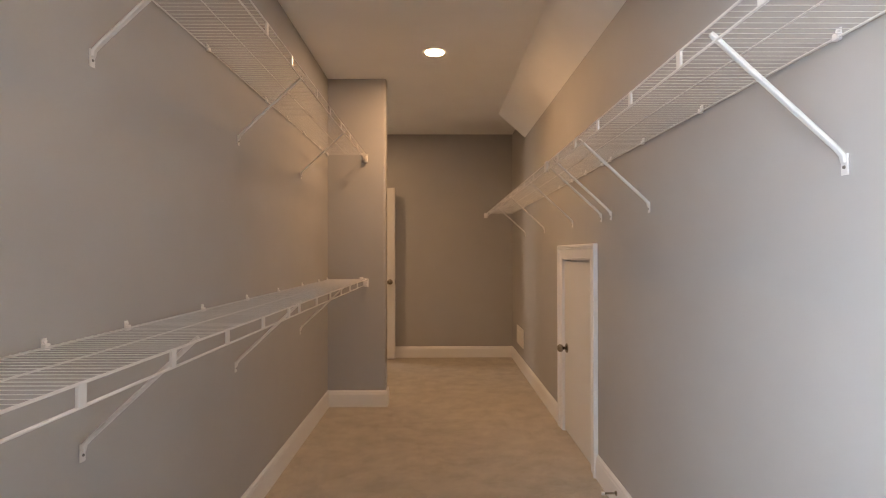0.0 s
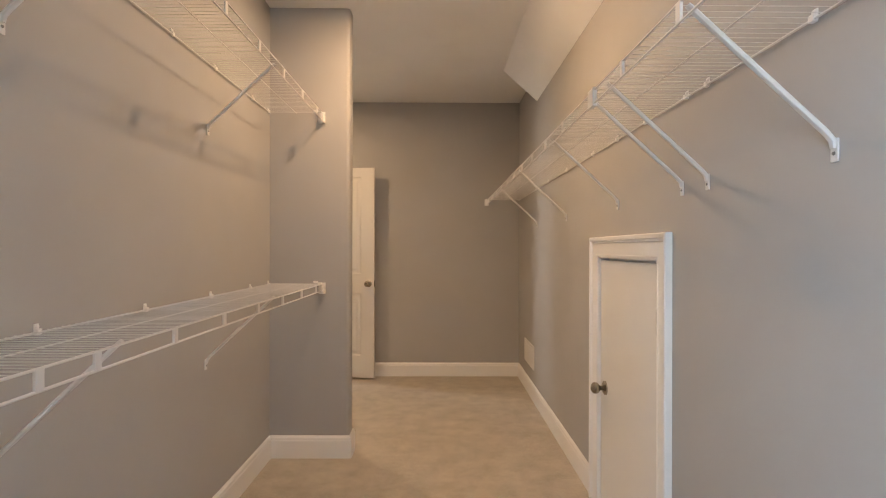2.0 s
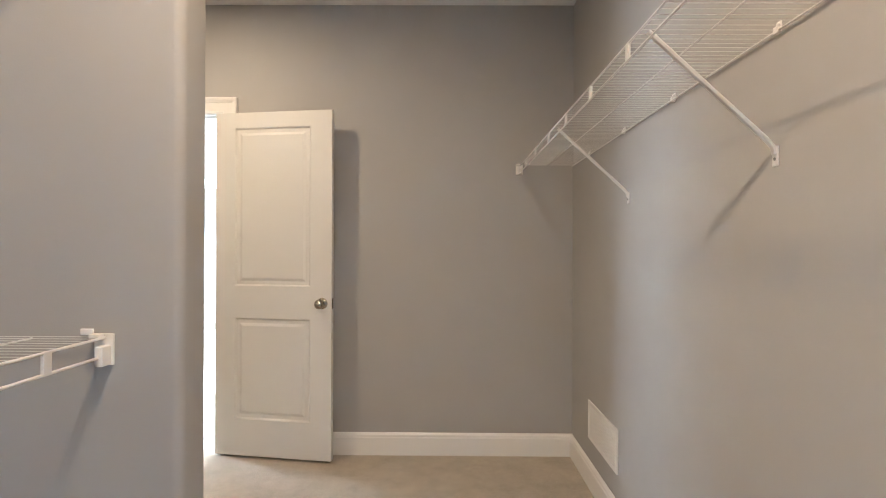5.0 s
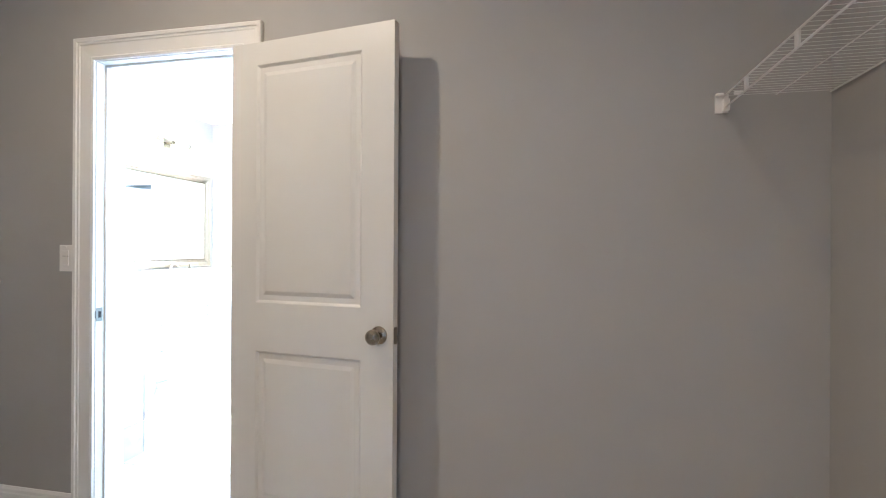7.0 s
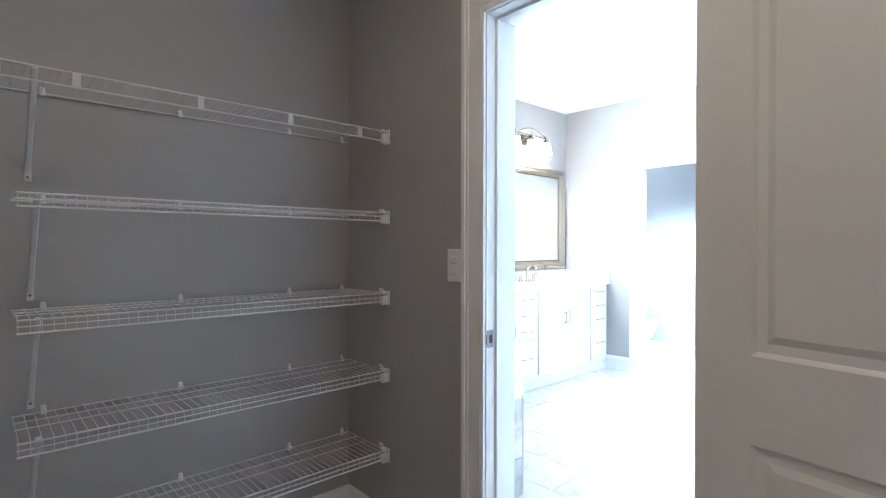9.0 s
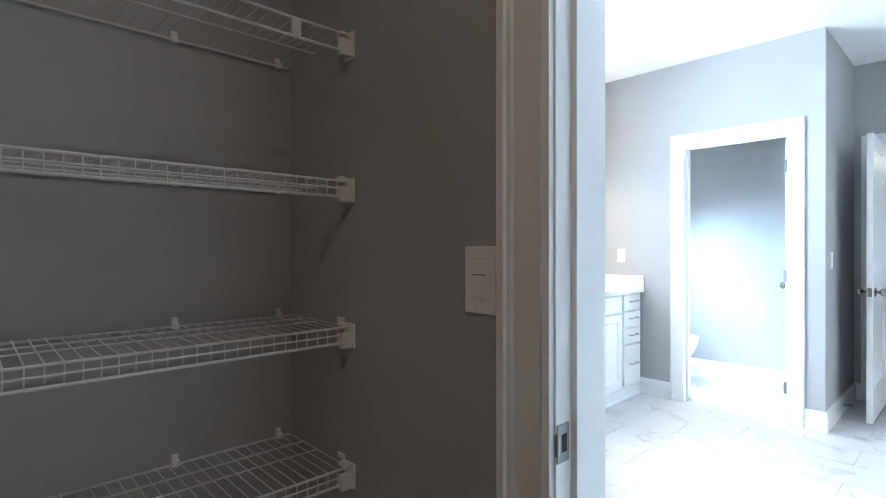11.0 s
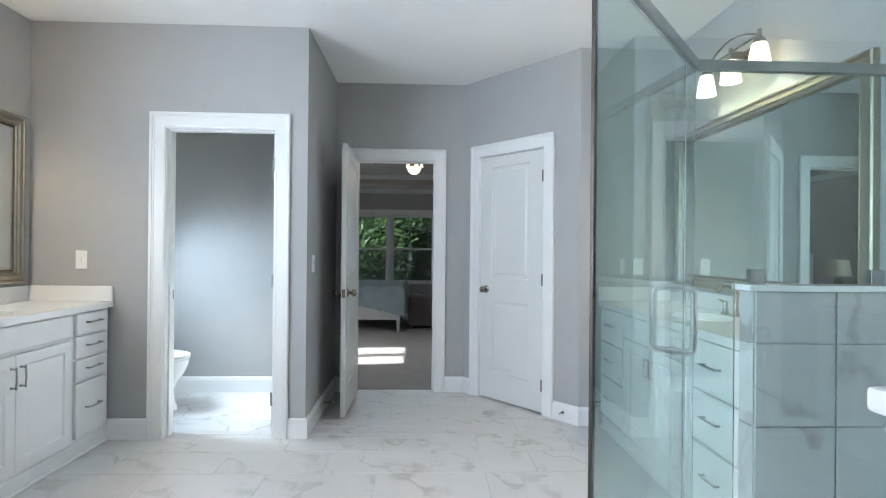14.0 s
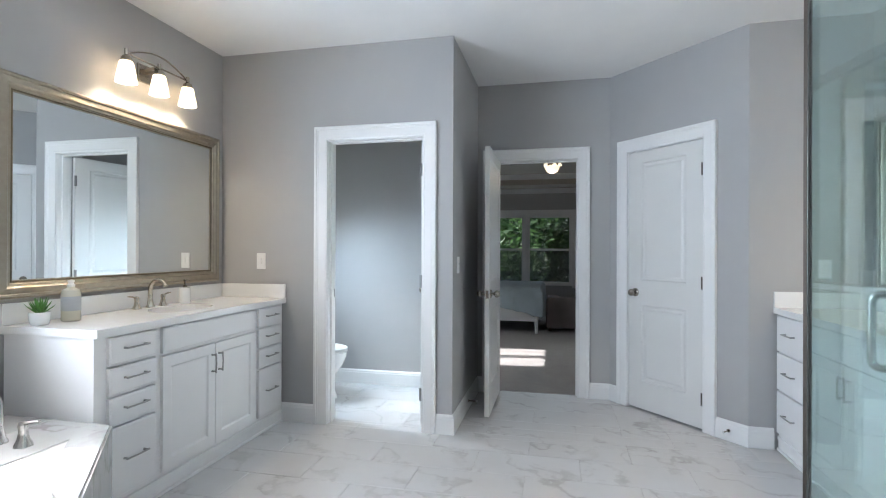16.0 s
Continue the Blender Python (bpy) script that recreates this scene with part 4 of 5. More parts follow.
R4 = [(0.727, 0.852), (0.590, 0.714), (0.452, 0.577), (0.118, 0.439)]
R3 = [(0.632, 0.852), (0.392, 0.619), (0.118, 0.379)]
VLM = face_m((-3.262, 8.632, 0), (0, 1, 0), (1, 0, 0))
vanity(VLM, 1.547, [(0.062, 0.335, R4), (1.226, 1.505, R4)], (0.378, 0.118, 1.190, 0.704), (0.378, 0.722, 1.190, 0.852), "white painted double-door vanity with drawer stacks", "near")
countertop(VLM, 1.555, 0.81, "far", "white quartz worktop with low backsplash")
faucet((-3.70, 9.42, 0.9), (1, 0, 0), "brushed nickel arched basin faucet with two levers")
VRM = face_m((0.078, 10.405, 0), (0, -1, 0), (-1, 0, 0))
vanity(VRM, 1.80, [(0.015, 0.40, R3), (1.235, 1.62, R3)], (0.42, 0.118, 1.196, 0.704), (0.42, 0.722, 1.196, 0.852), "white vanity behind the glass shower", "far")
countertop(VRM, 1.80, 0.86, "near", "white quartz worktop on the far vanity")
faucet((0.515, 9.54, 0.9), (-1, 0, 0), "brushed nickel basin faucet on the far vanity")


def framed_mirror(m, w, h, label):
    """Local: a along, b up, h out of the wall."""
    d = thing("framed_mirror", m @ Vector((w / 2, 0, 0)), label, "mirror", "vanity mirrors")
    f = 0.085
    prof = [(0, 0), (0, 0.030), (-0.008, 0.036), (-0.018, 0.036), (-0.022, 0.030), (-0.048, 0.034), (-0.056, 0.026), (-0.066, 0.025), (-0.072, 0.017), (-0.085, 0.015), (-0.085, 0)]
    bm = bmesh.new()
    moulding(bm, [(0, 0), (0, h), (w, h), (w, 0)], prof, m, closed=True)
    part("frame", bm, GILT, d, "moulded champagne-coloured frame")
    bm = bmesh.new()
    moulding(bm, [(f - 0.012, f - 0.012), (f - 0.012, h - f + 0.012), (w - f + 0.012, h - f + 0.012), (w - f + 0.012, f - 0.012)], [(0.0, 0.0185), (-0.004, 0.0205), (-0.008, 0.0185)], m, closed=True)
    part("inner_bead", bm, GILT_DARK, d)
    part("mirror_glass", boxes((f - 0.01, f - 0.01, 0.003, w - f + 0.01, h - f + 0.01, 0.010), m=m), MIRROR, d)
    return d


framed_mirror(face_m((-3.773, 8.578, 1.022), (0, 1, 0), (1, 0, 0)), 1.54, 1.046, "large mirror in a champagne moulded frame")
framed_mirror(face_m((0.59, 10.325, 1.022), (0, -1, 0), (-1, 0, 0)), 1.58, 1.046, "mirror in a champagne frame over the far vanity")


def sconce(m, label):
    """Three-shade bath bar with a bowed arm; local origin on the wall at the middle shade."""
    d = thing("vanity_light", m.translation, label, "wall lamp", "vanity lights")
    P = lambda a, b, h: m @ Vector((a, b, h))
    part("back_plate", boxes((-0.055, -0.05, 0, 0.055, 0.06, 0.018), bevel=0.006, m=m), NICKEL, d)
    bm = bmesh.new()
    tube(bm, [P(-0.024, 0.02, 0.016), P(-0.024, 0.025, 0.10), P(0.024, 0.025, 0.10), P(0.024, 0.02, 0.016)], 0.009, 10)
    tube(bm, [P(0, 0.02, 0.10), P(0, 0.0, 0.115)], 0.012, 10)
    part("stem", bm, NICKEL, d, smooth=True)
    for top, w in ((0.105, 0.007), (0.035, 0.007)):
        bm = bmesh.new()
        tube(bm, [P(-0.242 + 0.484 * k / 16, 0.035 + (top - 0.035) * math.sin(math.pi * k / 16) if top > 0.04 else 0.035, 0.115) for k in range(17)], w, 8, flat=0.7)
        part("bowed_arm", bm, NICKEL, d, smooth=True)
    for a in (-0.242, 0.0, 0.242):
        mm = Matrix.Translation(P(a, 0, 0.115))
        bm = bmesh.new()
        lathe(bm, [(0, 0.062), (0.010, 0.06), (0.011, 0.025), (0.026, 0.012), (0.031, -0.012), (0.029, -0.014)], mm, 20)
        part("socket_cap", bm, NICKEL, d, smooth=True)
        bm = bmesh.new()
        lathe(bm, [(0.030, -0.010), (0.036, -0.02), (0.046, -0.075), (0.056, -0.13), (0.0525, -0.13), (0.043, -0.075), (0.033, -0.022), (0.0, -0.018)], mm, 28)
        part("shade", bm, SHADE, d, "lit frosted glass shade", smooth=True)
        lamp("vanity_bulb", "POINT", 4.3, (1.0, 0.80, 0.54), Matrix.Translation(P(a, -0.085, 0.115)), radius=0.02)


sconce(face_m((-3.773, 9.435, 2.32), (0, 1, 0), (1, 0, 0)), "three-shade brushed nickel vanity light, lit")
sconce(face_m((0.59, 9.545, 2.32), (0, -1, 0), (-1, 0, 0)), "three-shade vanity light above the far mirror, lit")

# things on the left worktop
pot = thing("potted_succulent", (-3.63, 8.69, 0.9), "small green succulent in a white pot", "plant")
bm = bmesh.new()
lathe(bm, [(0, 0), (0.030, 0), (0.036, 0.006), (0.042, 0.03), (0.043, 0.058), (0.040, 0.060), (0.038, 0.05), (0, 0.05)], Matrix.Translation((-3.63, 8.69, 0.9)), 24)
part("pot", bm, PORCELAIN, pot, "white glazed pot", smooth=True)
bm = bmesh.new()
lathe(bm, [(0, 0.053), (0.038, 0.051)], Matrix.Translation((-3.63, 8.69, 0.9)), 16)
part("soil", bm, SOIL, pot)
rng = random.Random(5)
for k in range(26):
    a, tilt, L = k * 2.4, 0.25 + 0.9 * (k / 26), 0.05 + 0.03 * rng.random()
    o = Vector((-3.63, 8.69, 0.95))
    w = Vector((math.cos(a) * math.sin(tilt), math.sin(a) * math.sin(tilt), math.cos(tilt)))
    bm = bmesh.new()
    tube(bm, [o, o + w * L * 0.45, o + w * L * 0.8 + Vector((0, 0, 0.004)), o + w * L + Vector((0, 0, 0.01))], [0.004, 0.0062, 0.004, 0.0006], 6, flat=0.5)
    part("leaf_blade", bm, LEAFY, pot, smooth=True)

bt = thing("soap_bottle", (-3.63, 8.845, 0.9), "cream soap bottle with a grey label and clear stopper", "bottle")
bm = bmesh.new()
lathe(bm, [(0, 0), (0.038, 0), (0.041, 0.004), (0.041, 0.135), (0.036, 0.152), (0.018, 0.162), (0.015, 0.168)], Matrix.Translation((-3.63, 8.845, 0.9)), 28)
part("bottle_body", bm, BOTTLE, bt, smooth=True)
bm = bmesh.new()
lathe(bm, [(0.0415, 0.05), (0.0418, 0.052), (0.0418, 0.118), (0.0415, 0.12)], Matrix.Translation((-3.63, 8.845, 0.9)), 28)
part("label_band", bm, LABEL, bt, smooth=True)
bm = bmesh.new()
lathe(bm, [(0.0155, 0.166), (0.0165, 0.169), (0.0165, 0.178), (0.011, 0.181), (0.010, 0.186), (0.015, 0.191), (0.014, 0.199), (0, 0.202)], Matrix.Translation((-3.63, 8.845, 0.9)), 18)
part("stopper", bm, PLASTIC, bt, smooth=True)

dp = thing("soap_dispenser", (-3.66, 9.665, 0.9), "white ceramic soap dispenser with a nickel pump", "dispenser")
bm = bmesh.new()
lathe(bm, [(0, 0), (0.031, 0), (0.033, 0.004), (0.033, 0.098), (0.029, 0.104), (0.014, 0.106)], Matrix.Translation((-3.66, 9.665, 0.9)), 24)
part("jar", bm, PORCELAIN, dp, smooth=True)
bm = bmesh.new()
lathe(bm, [(0.013, 0.105), (0.014, 0.117), (0.005, 0.12), (0.005, 0.145), (0.009, 0.147), (0.009, 0.155), (0, 0.156)], Matrix.Translation((-3.66, 9.665, 0.9)), 14)
tube(bm, [(-3.66, 9.665, 1.05), (-3.63, 9.665, 1.052), (-3.62, 9.665, 1.044)], 0.0035, 8)
part("pump", bm, NICKEL, dp, smooth=True)

# corner tub in its tiled deck
tz = 0.50
DECK = [(-3.773, 6.805), (-2.15, 6.805), (-2.15, 7.40), (-3.16, 8.62), (-3.773, 8.62)]
tub = thing("bathtub", (-3.05, 7.5, 0), "white drop-in bathtub in a marble-tiled corner deck", "bathtub")
N = 60
cx, cy, rx, ry = -3.06, 7.48, 0.49, 0.585


def oval(f, z, k, p=2.3):
    t = 2 * math.pi * k / N
    c, s_ = math.cos(t), math.sin(t)
    q = (abs(c) ** p + abs(s_) ** p) ** (-1 / p)
    return (cx + (rx + f) * c * q, cy + (ry + f) * s_ * q, z)


bm = bmesh.new()
levels = [(0.045, tz), (0.045, tz + 0.022), (0.038, tz + 0.030), (0.005, tz + 0.030), (-0.008, tz + 0.022), (-0.04, 0.36), (-0.07, 0.18), (-0.13, 0.11), (-0.36, 0.095)]
rings = [[bm.verts.new(oval(f, z, k)) for k in range(N)] for f, z in levels]
for p, q in zip(rings, rings[1:]):
    for k in range(N):
        bm.faces.new((p[k], p[(k + 1) % N], q[(k + 1) % N], q[k]))
bm.faces.new(rings[-1])
part("tub_shell", bm, ACRYLIC, tub, smooth=True)
dk = thing("tub_deck", (-3.0, 7.6, 0), "marble-tiled corner tub deck with a diagonal front", "tub deck")


def deck_edge(t):
    d = Vector((math.cos(t), math.sin(t)))
    o = Vector((cx, cy))
    best = 9.0
    for k in range(len(DECK)):
        a, b_ = Vector(DECK[k]), Vector(DECK[(k + 1) % len(DECK)])
        e = b_ - a
        den = d.x * e.y - d.y * e.x
        if abs(den) > 1e-9:
            s_ = ((a.x - o.x) * e.y - (a.y - o.y) * e.x) / den
            w = ((a.x - o.x) * d.y - (a.y - o.y) * d.x) / den
            if s_ > 0 and -1e-6 <= w <= 1 + 1e-6:
                best = min(best, s_)
    return o + d * best


edge_pts = [deck_edge(2 * math.pi * k / N) for k in range(N)]
for cnr in DECK:
    k = min(range(N), key=lambda i: (edge_pts[i] - Vector(cnr)).length)
    edge_pts[k] = Vector(cnr)
bm = bmesh.new()
vi = [bm.verts.new(oval(0.02, tz - 0.004, k)) for k in range(N)]
vo = [bm.verts.new((q.x, q.y, tz - 0.004)) for q in edge_pts]
vb = [bm.verts.new((q.x, q.y, 0)) for q in edge_pts]
for k in range(N):
    j = (k + 1) % N
    bm.faces.new((vi[k], vi[j], vo[j], vo[k]))
    bm.faces.new((vo[k], vo[j], vb[j], vb[k]))
part("deck_body", bm, GROUT, dk)
tf = faucet((-3.40, 8.345, tz), (0, -1, 0), "tall arched brushed nickel tub filler with levers", CHROME)
for ob in tf.children_recursive:
    ob.data.transform(Matrix.Diagonal((1.22, 1.22, 1.28, 1)))

# toilet
tc = thing("toilet", (-3.40, 10.80, 0), "white porcelain toilet beneath the small window", "toilet")


def egg(cx_, cy_, a, b, z, k, n=28):
    t = 2 * math.pi * k / n
    c = math.cos(t)
    return (cx_ + a * c * (1.0 if c > 0 else 0.8), cy_ + b * math.sin(t), z)


bm = bmesh.new()
rr = [[bm.verts.new(egg(x, 10.80, a, b, z, k)) for k in range(28)] for x, a, b, z in ((-3.36, 0.25, 0.115, 0.0), (-3.36, 0.247, 0.112, 0.025), (-3.36, 0.232, 0.10, 0.06), (-3.35, 0.212, 0.095, 0.15), (-3.34, 0.225, 0.115, 0.21), (-3.325, 0.262, 0.155, 0.28), (-3.315, 0.283, 0.18, 0.35), (-3.315, 0.288, 0.185, 0.39), (-3.315, 0.21, 0.13, 0.39), (-3.33, 0.12, 0.09, 0.25))]
for p, q in zip(rr, rr[1:]):
    for k in range(28):
        bm.faces.new((p[k], p[(k + 1) % 28], q[(k + 1) % 28], q[k]))
bm.faces.new(rr[-1])
bm.faces.new(rr[0])
part("bowl", bm, PORCELAIN, tc, smooth=True)
for z0, z1, nm in ((0.392, 0.41, "seat"), (0.412, 0.43, "lid")):
    bm = bmesh.new()
    rr = [[bm.verts.new(egg(-3.315, 10.80, a, b, z, k)) for k in range(28)] for a, b, z in ((0.284, 0.183, z0), (0.293, 0.19, z0 + 0.004), (0.293, 0.19, z1 - 0.005), (0.281, 0.18, z1))]
    for p, q in zip(rr, rr[1:]):
        for k in range(28):
            bm.faces.new((p[k], p[(k + 1) % 28], q[(k + 1) % 28], q[k]))
    bm.faces.new(rr[0])
    bm.faces.new(rr[-1])
    part(nm, bm, PLASTIC, tc, smooth=True)
part("tank", boxes((-3.755, 10.60, 0.38, -3.57, 11.0, 0.73), bevel=0.02), PORCELAIN, tc, smooth=True)
part("tank_lid", boxes((-3.762, 10.59, 0.73, -3.56, 11.01, 0.765), bevel=0.01), PORCELAIN, tc, smooth=True)
bm = bmesh.new()
tube(bm, [(-3.57, 10.66, 0.67), (-3.555, 10.66, 0.67), (-3.552, 10.70, 0.665)], 0.006, 8)
part("flush_lever", bm, NICKEL, tc, smooth=True)

# ---- shower ----
G0, G1 = Vector((-0.888, 7.75, 0)), Vector((-0.386, 8.32, 0))
GTOP = 1.815
KZ = 1.155


def glass_panel(parent, p, q, z0, z1, name="glass_pane", t=0.009):
    u = (q - p).normalized()
    n = Vector((u.y, -u.x, 0))
    m = face_m(p, u, n)
    g = part(name, boxes((0, z0, -t / 2, (q - p).length, z1, t / 2), m=m), SHOWERGLASS, parent)
    g.visible_shadow = False
    return m


sw = thing("shower_enclosure", (-0.4, 7.6, 0), "frameless glass shower screen with a brushed steel header", "shower screen")
S0 = Vector((-0.888, 6.84, 0))
glass_panel(sw, S0, G0 - Vector((0, 0.004, 0)), 0.10, GTOP)
K0 = Vector((-0.277, 8.335, 0))
bm = bmesh.new()
shape = [(-0.382, 0.10), (-0.255, 0.10), (-0.255, KZ + 0.004), (0.588, KZ + 0.004), (0.588, GTOP), (-0.382, GTOP)]
fa, fb = [bm.verts.new((x, 8.321, z)) for x, z in shape], [bm.verts.new((x, 8.330, z)) for x, z in shape]
bm.faces.new(fa)
bm.faces.new(fb)
for k in range(6):
    bm.faces.new((fa[k], fa[(k + 1) % 6], fb[(k + 1) % 6], fb[k]))
part("glass_pane", bm, SHOWERGLASS, sw).visible_shadow = False
for p, q in ((S0, G0), (G0, G1), (G1, Vector((0.588, 8.33, 0)))):
    u = (q - p).normalized()
    m = face_m(p, u, Vector((u.y, -u.x, 0)))
    part("header_bar", boxes((-0.004, GTOP - 0.012, -0.013, (q - p).length + 0.004, GTOP + 0.020, 0.013), bevel=0.002, m=m), STEEL, sw)
for x in (-0.187, 0.19):
    part("glass_clamp", boxes((x - 0.022, 8.314, KZ + 0.001, x + 0.022, 8.342, KZ + 0.046), bevel=0.002), STEEL, sw)
du = (G1 - G0).normalized()
dn = Vector((-du.y, du.x, 0))
DM = face_m(G0, du, dn)
sd = thing("shower_door", (G0 + G1) / 2, "hinged glass shower door with a nickel D-pull", "shower door")
DL = (G1 - G0).length
g = part("glass_pane", boxes((0.006, 0.115, -0.005, DL - 0.122, GTOP - 0.016, 0.005), m=DM), SHOWERGLASS, sd)
g.visible_shadow = False
part("edge_seal", boxes((DL - 0.122, 0.115, -0.006, DL - 0.106, GTOP - 0.016, 0.006), bevel=0.002, m=DM), PANE, sd, "clear vinyl edge seal")
part("glass_pane", boxes((DL - 0.104, 0.104, -0.005, DL - 0.006, GTOP - 0.013, 0.005), m=DM), SHOWERGLASS, sw).visible_shadow = False
part("edge_seal", boxes((DL - 0.006, 0.104, -0.004, DL - 0.002, GTOP - 0.013, 0.004), m=DM), PANE, sw)
part("edge_seal", boxes((-0.004, 0.115, -0.007, 0.008, GTOP - 0.016, 0.007), m=DM), DARKMETAL, sd, "dark edge seal")
for z in (0.115, GTOP - 0.05):
    part("pivot_hinge", boxes((0.0, z, -0.013, 0.07, z + 0.035, 0.013), bevel=0.003, m=DM), STEEL, sd)
for sgn in (1, -1):
    bm = bmesh.new()
    a, z0, z1, o = DL - 0.225, 0.985, 1.155, 0.055 * sgn
    pts = [(a, z0, 0.005 * sgn), (a, z0, o * 0.7)]
    for k in range(6):
        t = math.pi / 2 * k / 5
        pts.append((a, z0 + 0.018 * (1 - math.cos(t)), o * 0.7 + o * 0.3 * math.sin(t)))
    for k in range(6):
        t = math.pi / 2 * k / 5
        pts.append((a, z1 - 0.018 + 0.018 * math.sin(t), o * 0.7 + o * 0.3 * math.cos(t)))
    pts += [(a, z1, o * 0.7), (a, z1, 0.005 * sgn)]
    tube(bm, [DM @ Vector(p) for p in pts], 0.0085, 12)
    for z in (z0, z1):
        tube(bm, [DM @ Vector((a, z, 0.004 * sgn)), DM @ Vector((a, z, 0.010 * sgn))], 0.0125, 12)
    part("pull_handle", bm, CHROME, sd, "brushed nickel D-shaped pull", smooth=True)

kw = thing("knee_wall", (0.15, 8.33, 0), "marble-tiled half wall with a white stone cap", "half wall")
part("core", boxes((-0.222, 8.274, 0, 0.59, 8.342, 1.136)), GROUT, kw)
part("stone_cap", boxes((-0.248, 8.258, 1.137, 0.59, 8.356, KZ), bevel=0.003), QUARTZ, kw)
solo("shower_curb", boxes((-0.935, 6.84, 0, -0.845, 7.76, 0.10), bevel=0.003), QUARTZ, (-0.89, 7.3, 0), "white stone shower curb beneath the glass", "curb")
u = (G1 - G0).normalized()
solo("shower_curb", boxes((0.0, 0, -0.045, DL + 0.02, 0.10, 0.045), bevel=0.003, m=DM), QUARTZ, ((G0 + G1) / 2), "white stone curb under the shower door", "curb")
solo("shower_curb", boxes((-0.37, 8.28, 0, -0.232, 8.345, 0.10), bevel=0.003), QUARTZ, (-0.32, 8.32, 0), "short white stone curb beside the half wall", "curb")
solo("shower_pan", boxes((-0.845, 6.81, 0, 0.585, 8.27, 0.03)), ACRYLIC, (-0.1, 7.5, 0), "smooth white acrylic shower floor pan", "shower pan")

# slim white pedestal beside the closet doorway
pd = thing("pedestal", (-0.95, 6.93, 0), "slim white painted pedestal with a moulded cap", "pedestal")
part("body", boxes((-0.993, 6.842, 0.0, -0.938, 7.024, 1.163), bevel=0.001), TRIM, pd)
bm = bmesh.new()
tube(bm, [(-0.990, 6.842, 1.1695), (-0.990, 7.030, 1.1695)], 0.0065, 12)
part("cove_moulding", bm, TRIM, pd, smooth=True)
part("cap", boxes((-1.001, 6.842, 1.176, -0.905, 7.036, 1.188), bevel=0.0025), TRIM, pd)

# ---- bedroom, seen through its door ----
bed = thing("bed", (-2.65, 15.35, 0), "white wooden bed with a pale blue duvet", "bed")
for x, y in ((-1.60, 14.58), (-1.60, 16.12), (-3.68, 14.58), (-3.68, 16.12)):
    bm = bmesh.new()
    tube(bm, [(x, y, 0), (x, y, 0.14), (x, y, 0.36)], [0.02, 0.028, 0.035], 8)
    part("leg", bm, TRIM, bed)
bm = bmesh.new()
curve = [(-3.68 + k * 0.104, 0.24 + 0.21 * math.sin(math.pi * k / 20) ** 0.8) for k in range(21)]
rim = curve + [(-1.6, 0.185), (-3.68, 0.185)]
fa, fb = [bm.verts.new((x, 14.56, z)) for x, z in rim], [bm.verts.new((x, 14.60, z)) for x, z in rim]
bm.faces.new(fa)
bm.faces.new(fb)
for k in range(len(rim)):
    j = (k + 1) % len(rim)
    bm.faces.new((fa[k], fa[j], fb[j], fb[k]))
part("side_rail", bm, TRIM, bed)
part("side_rail", boxes((-3.68, 16.10, 0.2, -1.6, 16.14, 0.36), bevel=0.004), TRIM, bed)
part("footboard", boxes((-1.62, 14.60, 0.18, -1.58, 16.10, 0.40), bevel=0.006), TRIM, bed)
part("headboard", boxes((-3.74, 14.55, 0.2, -3.69, 16.15, 1.25), bevel=0.01), TRIM, bed)
part("mattress", boxes((-3.68, 14.62, 0.32, -1.63, 16.08, 0.56), bevel=0.05), CABINET, bed)
bm = bmesh.new()
nx, ny = 40, 34
grid = []
for i in range(nx + 1):
    row = []
    for j in range(ny + 1):
        x = -3.3 + (1.84) * i / nx
        y = 14.50 + 1.70 * j / ny
        edge = min(1.0, min(y - 14.50, 16.20 - y, -1.46 - x) / 0.09)
        hem = 0.46 - 0.20 * max(0.0, min(1.0, (x + 2.45) / 0.95))
        z = hem + (0.70 - hem) * math.sqrt(max(0.0, 1 - (1 - max(0, edge)) ** 2)) + 0.045 * noise.noise(Vector((x * 4, y * 4, 0))) + 0.022 * noise.noise(Vector((x * 14, y * 14, 3)))
        row.append(bm.verts.new((x, y, z)))
    grid.append(row)
for i in range(nx):
    for j in range(ny):
        bm.faces.new((grid[i][j], grid[i + 1][j], grid[i + 1][j + 1], grid[i][j + 1]))
part("duvet", bm, DUVET, bed, "rumpled pale blue duvet", smooth=True)
for y in (14.98, 15.70):
    bm = bmesh.new()
    bmesh.ops.create_uvsphere(bm, u_segments=20, v_segments=12, radius=1, matrix=Matrix.LocRotScale((-3.48, y, 0.72), Euler((0, -0.5, 0)), (0.22, 0.33, 0.10)))
    part("pillow", bm, CABINET, bed, "white pillow", smooth=True)

sofa = thing("settee", (-0.6, 15.2, 0), "grey-taupe upholstered settee facing the windows", "sofa")
part("backrest", boxes((-1.46, 14.84, 0.04, 0.25, 15.02, 0.53), bevel=0.05), UPHOLSTERY, sofa, smooth=True)
for x in (-1.46, 0.05):
    part("arm", boxes((x, 15.03, 0.04, x + 0.2, 15.65, 0.50), bevel=0.04), UPHOLSTERY, sofa, smooth=True)
part("base", boxes((-1.255, 15.03, 0.04, 0.045, 15.63, 0.32), bevel=0.02), UPHOLSTERY, sofa, smooth=True)
for x in (-1.25, -0.60):
    part("seat_cushion", boxes((x, 15.04, 0.325, x + 0.64, 15.66, 0.45), bevel=0.03), UPHOLSTERY, sofa, smooth=True)
for x in (-1.40, 0.19):
    for y in (14.90, 15.58):
        part("foot", boxes((x - 0.025, y - 0.025, 0, x + 0.025, y + 0.025, 0.045)), WOOD, sofa)

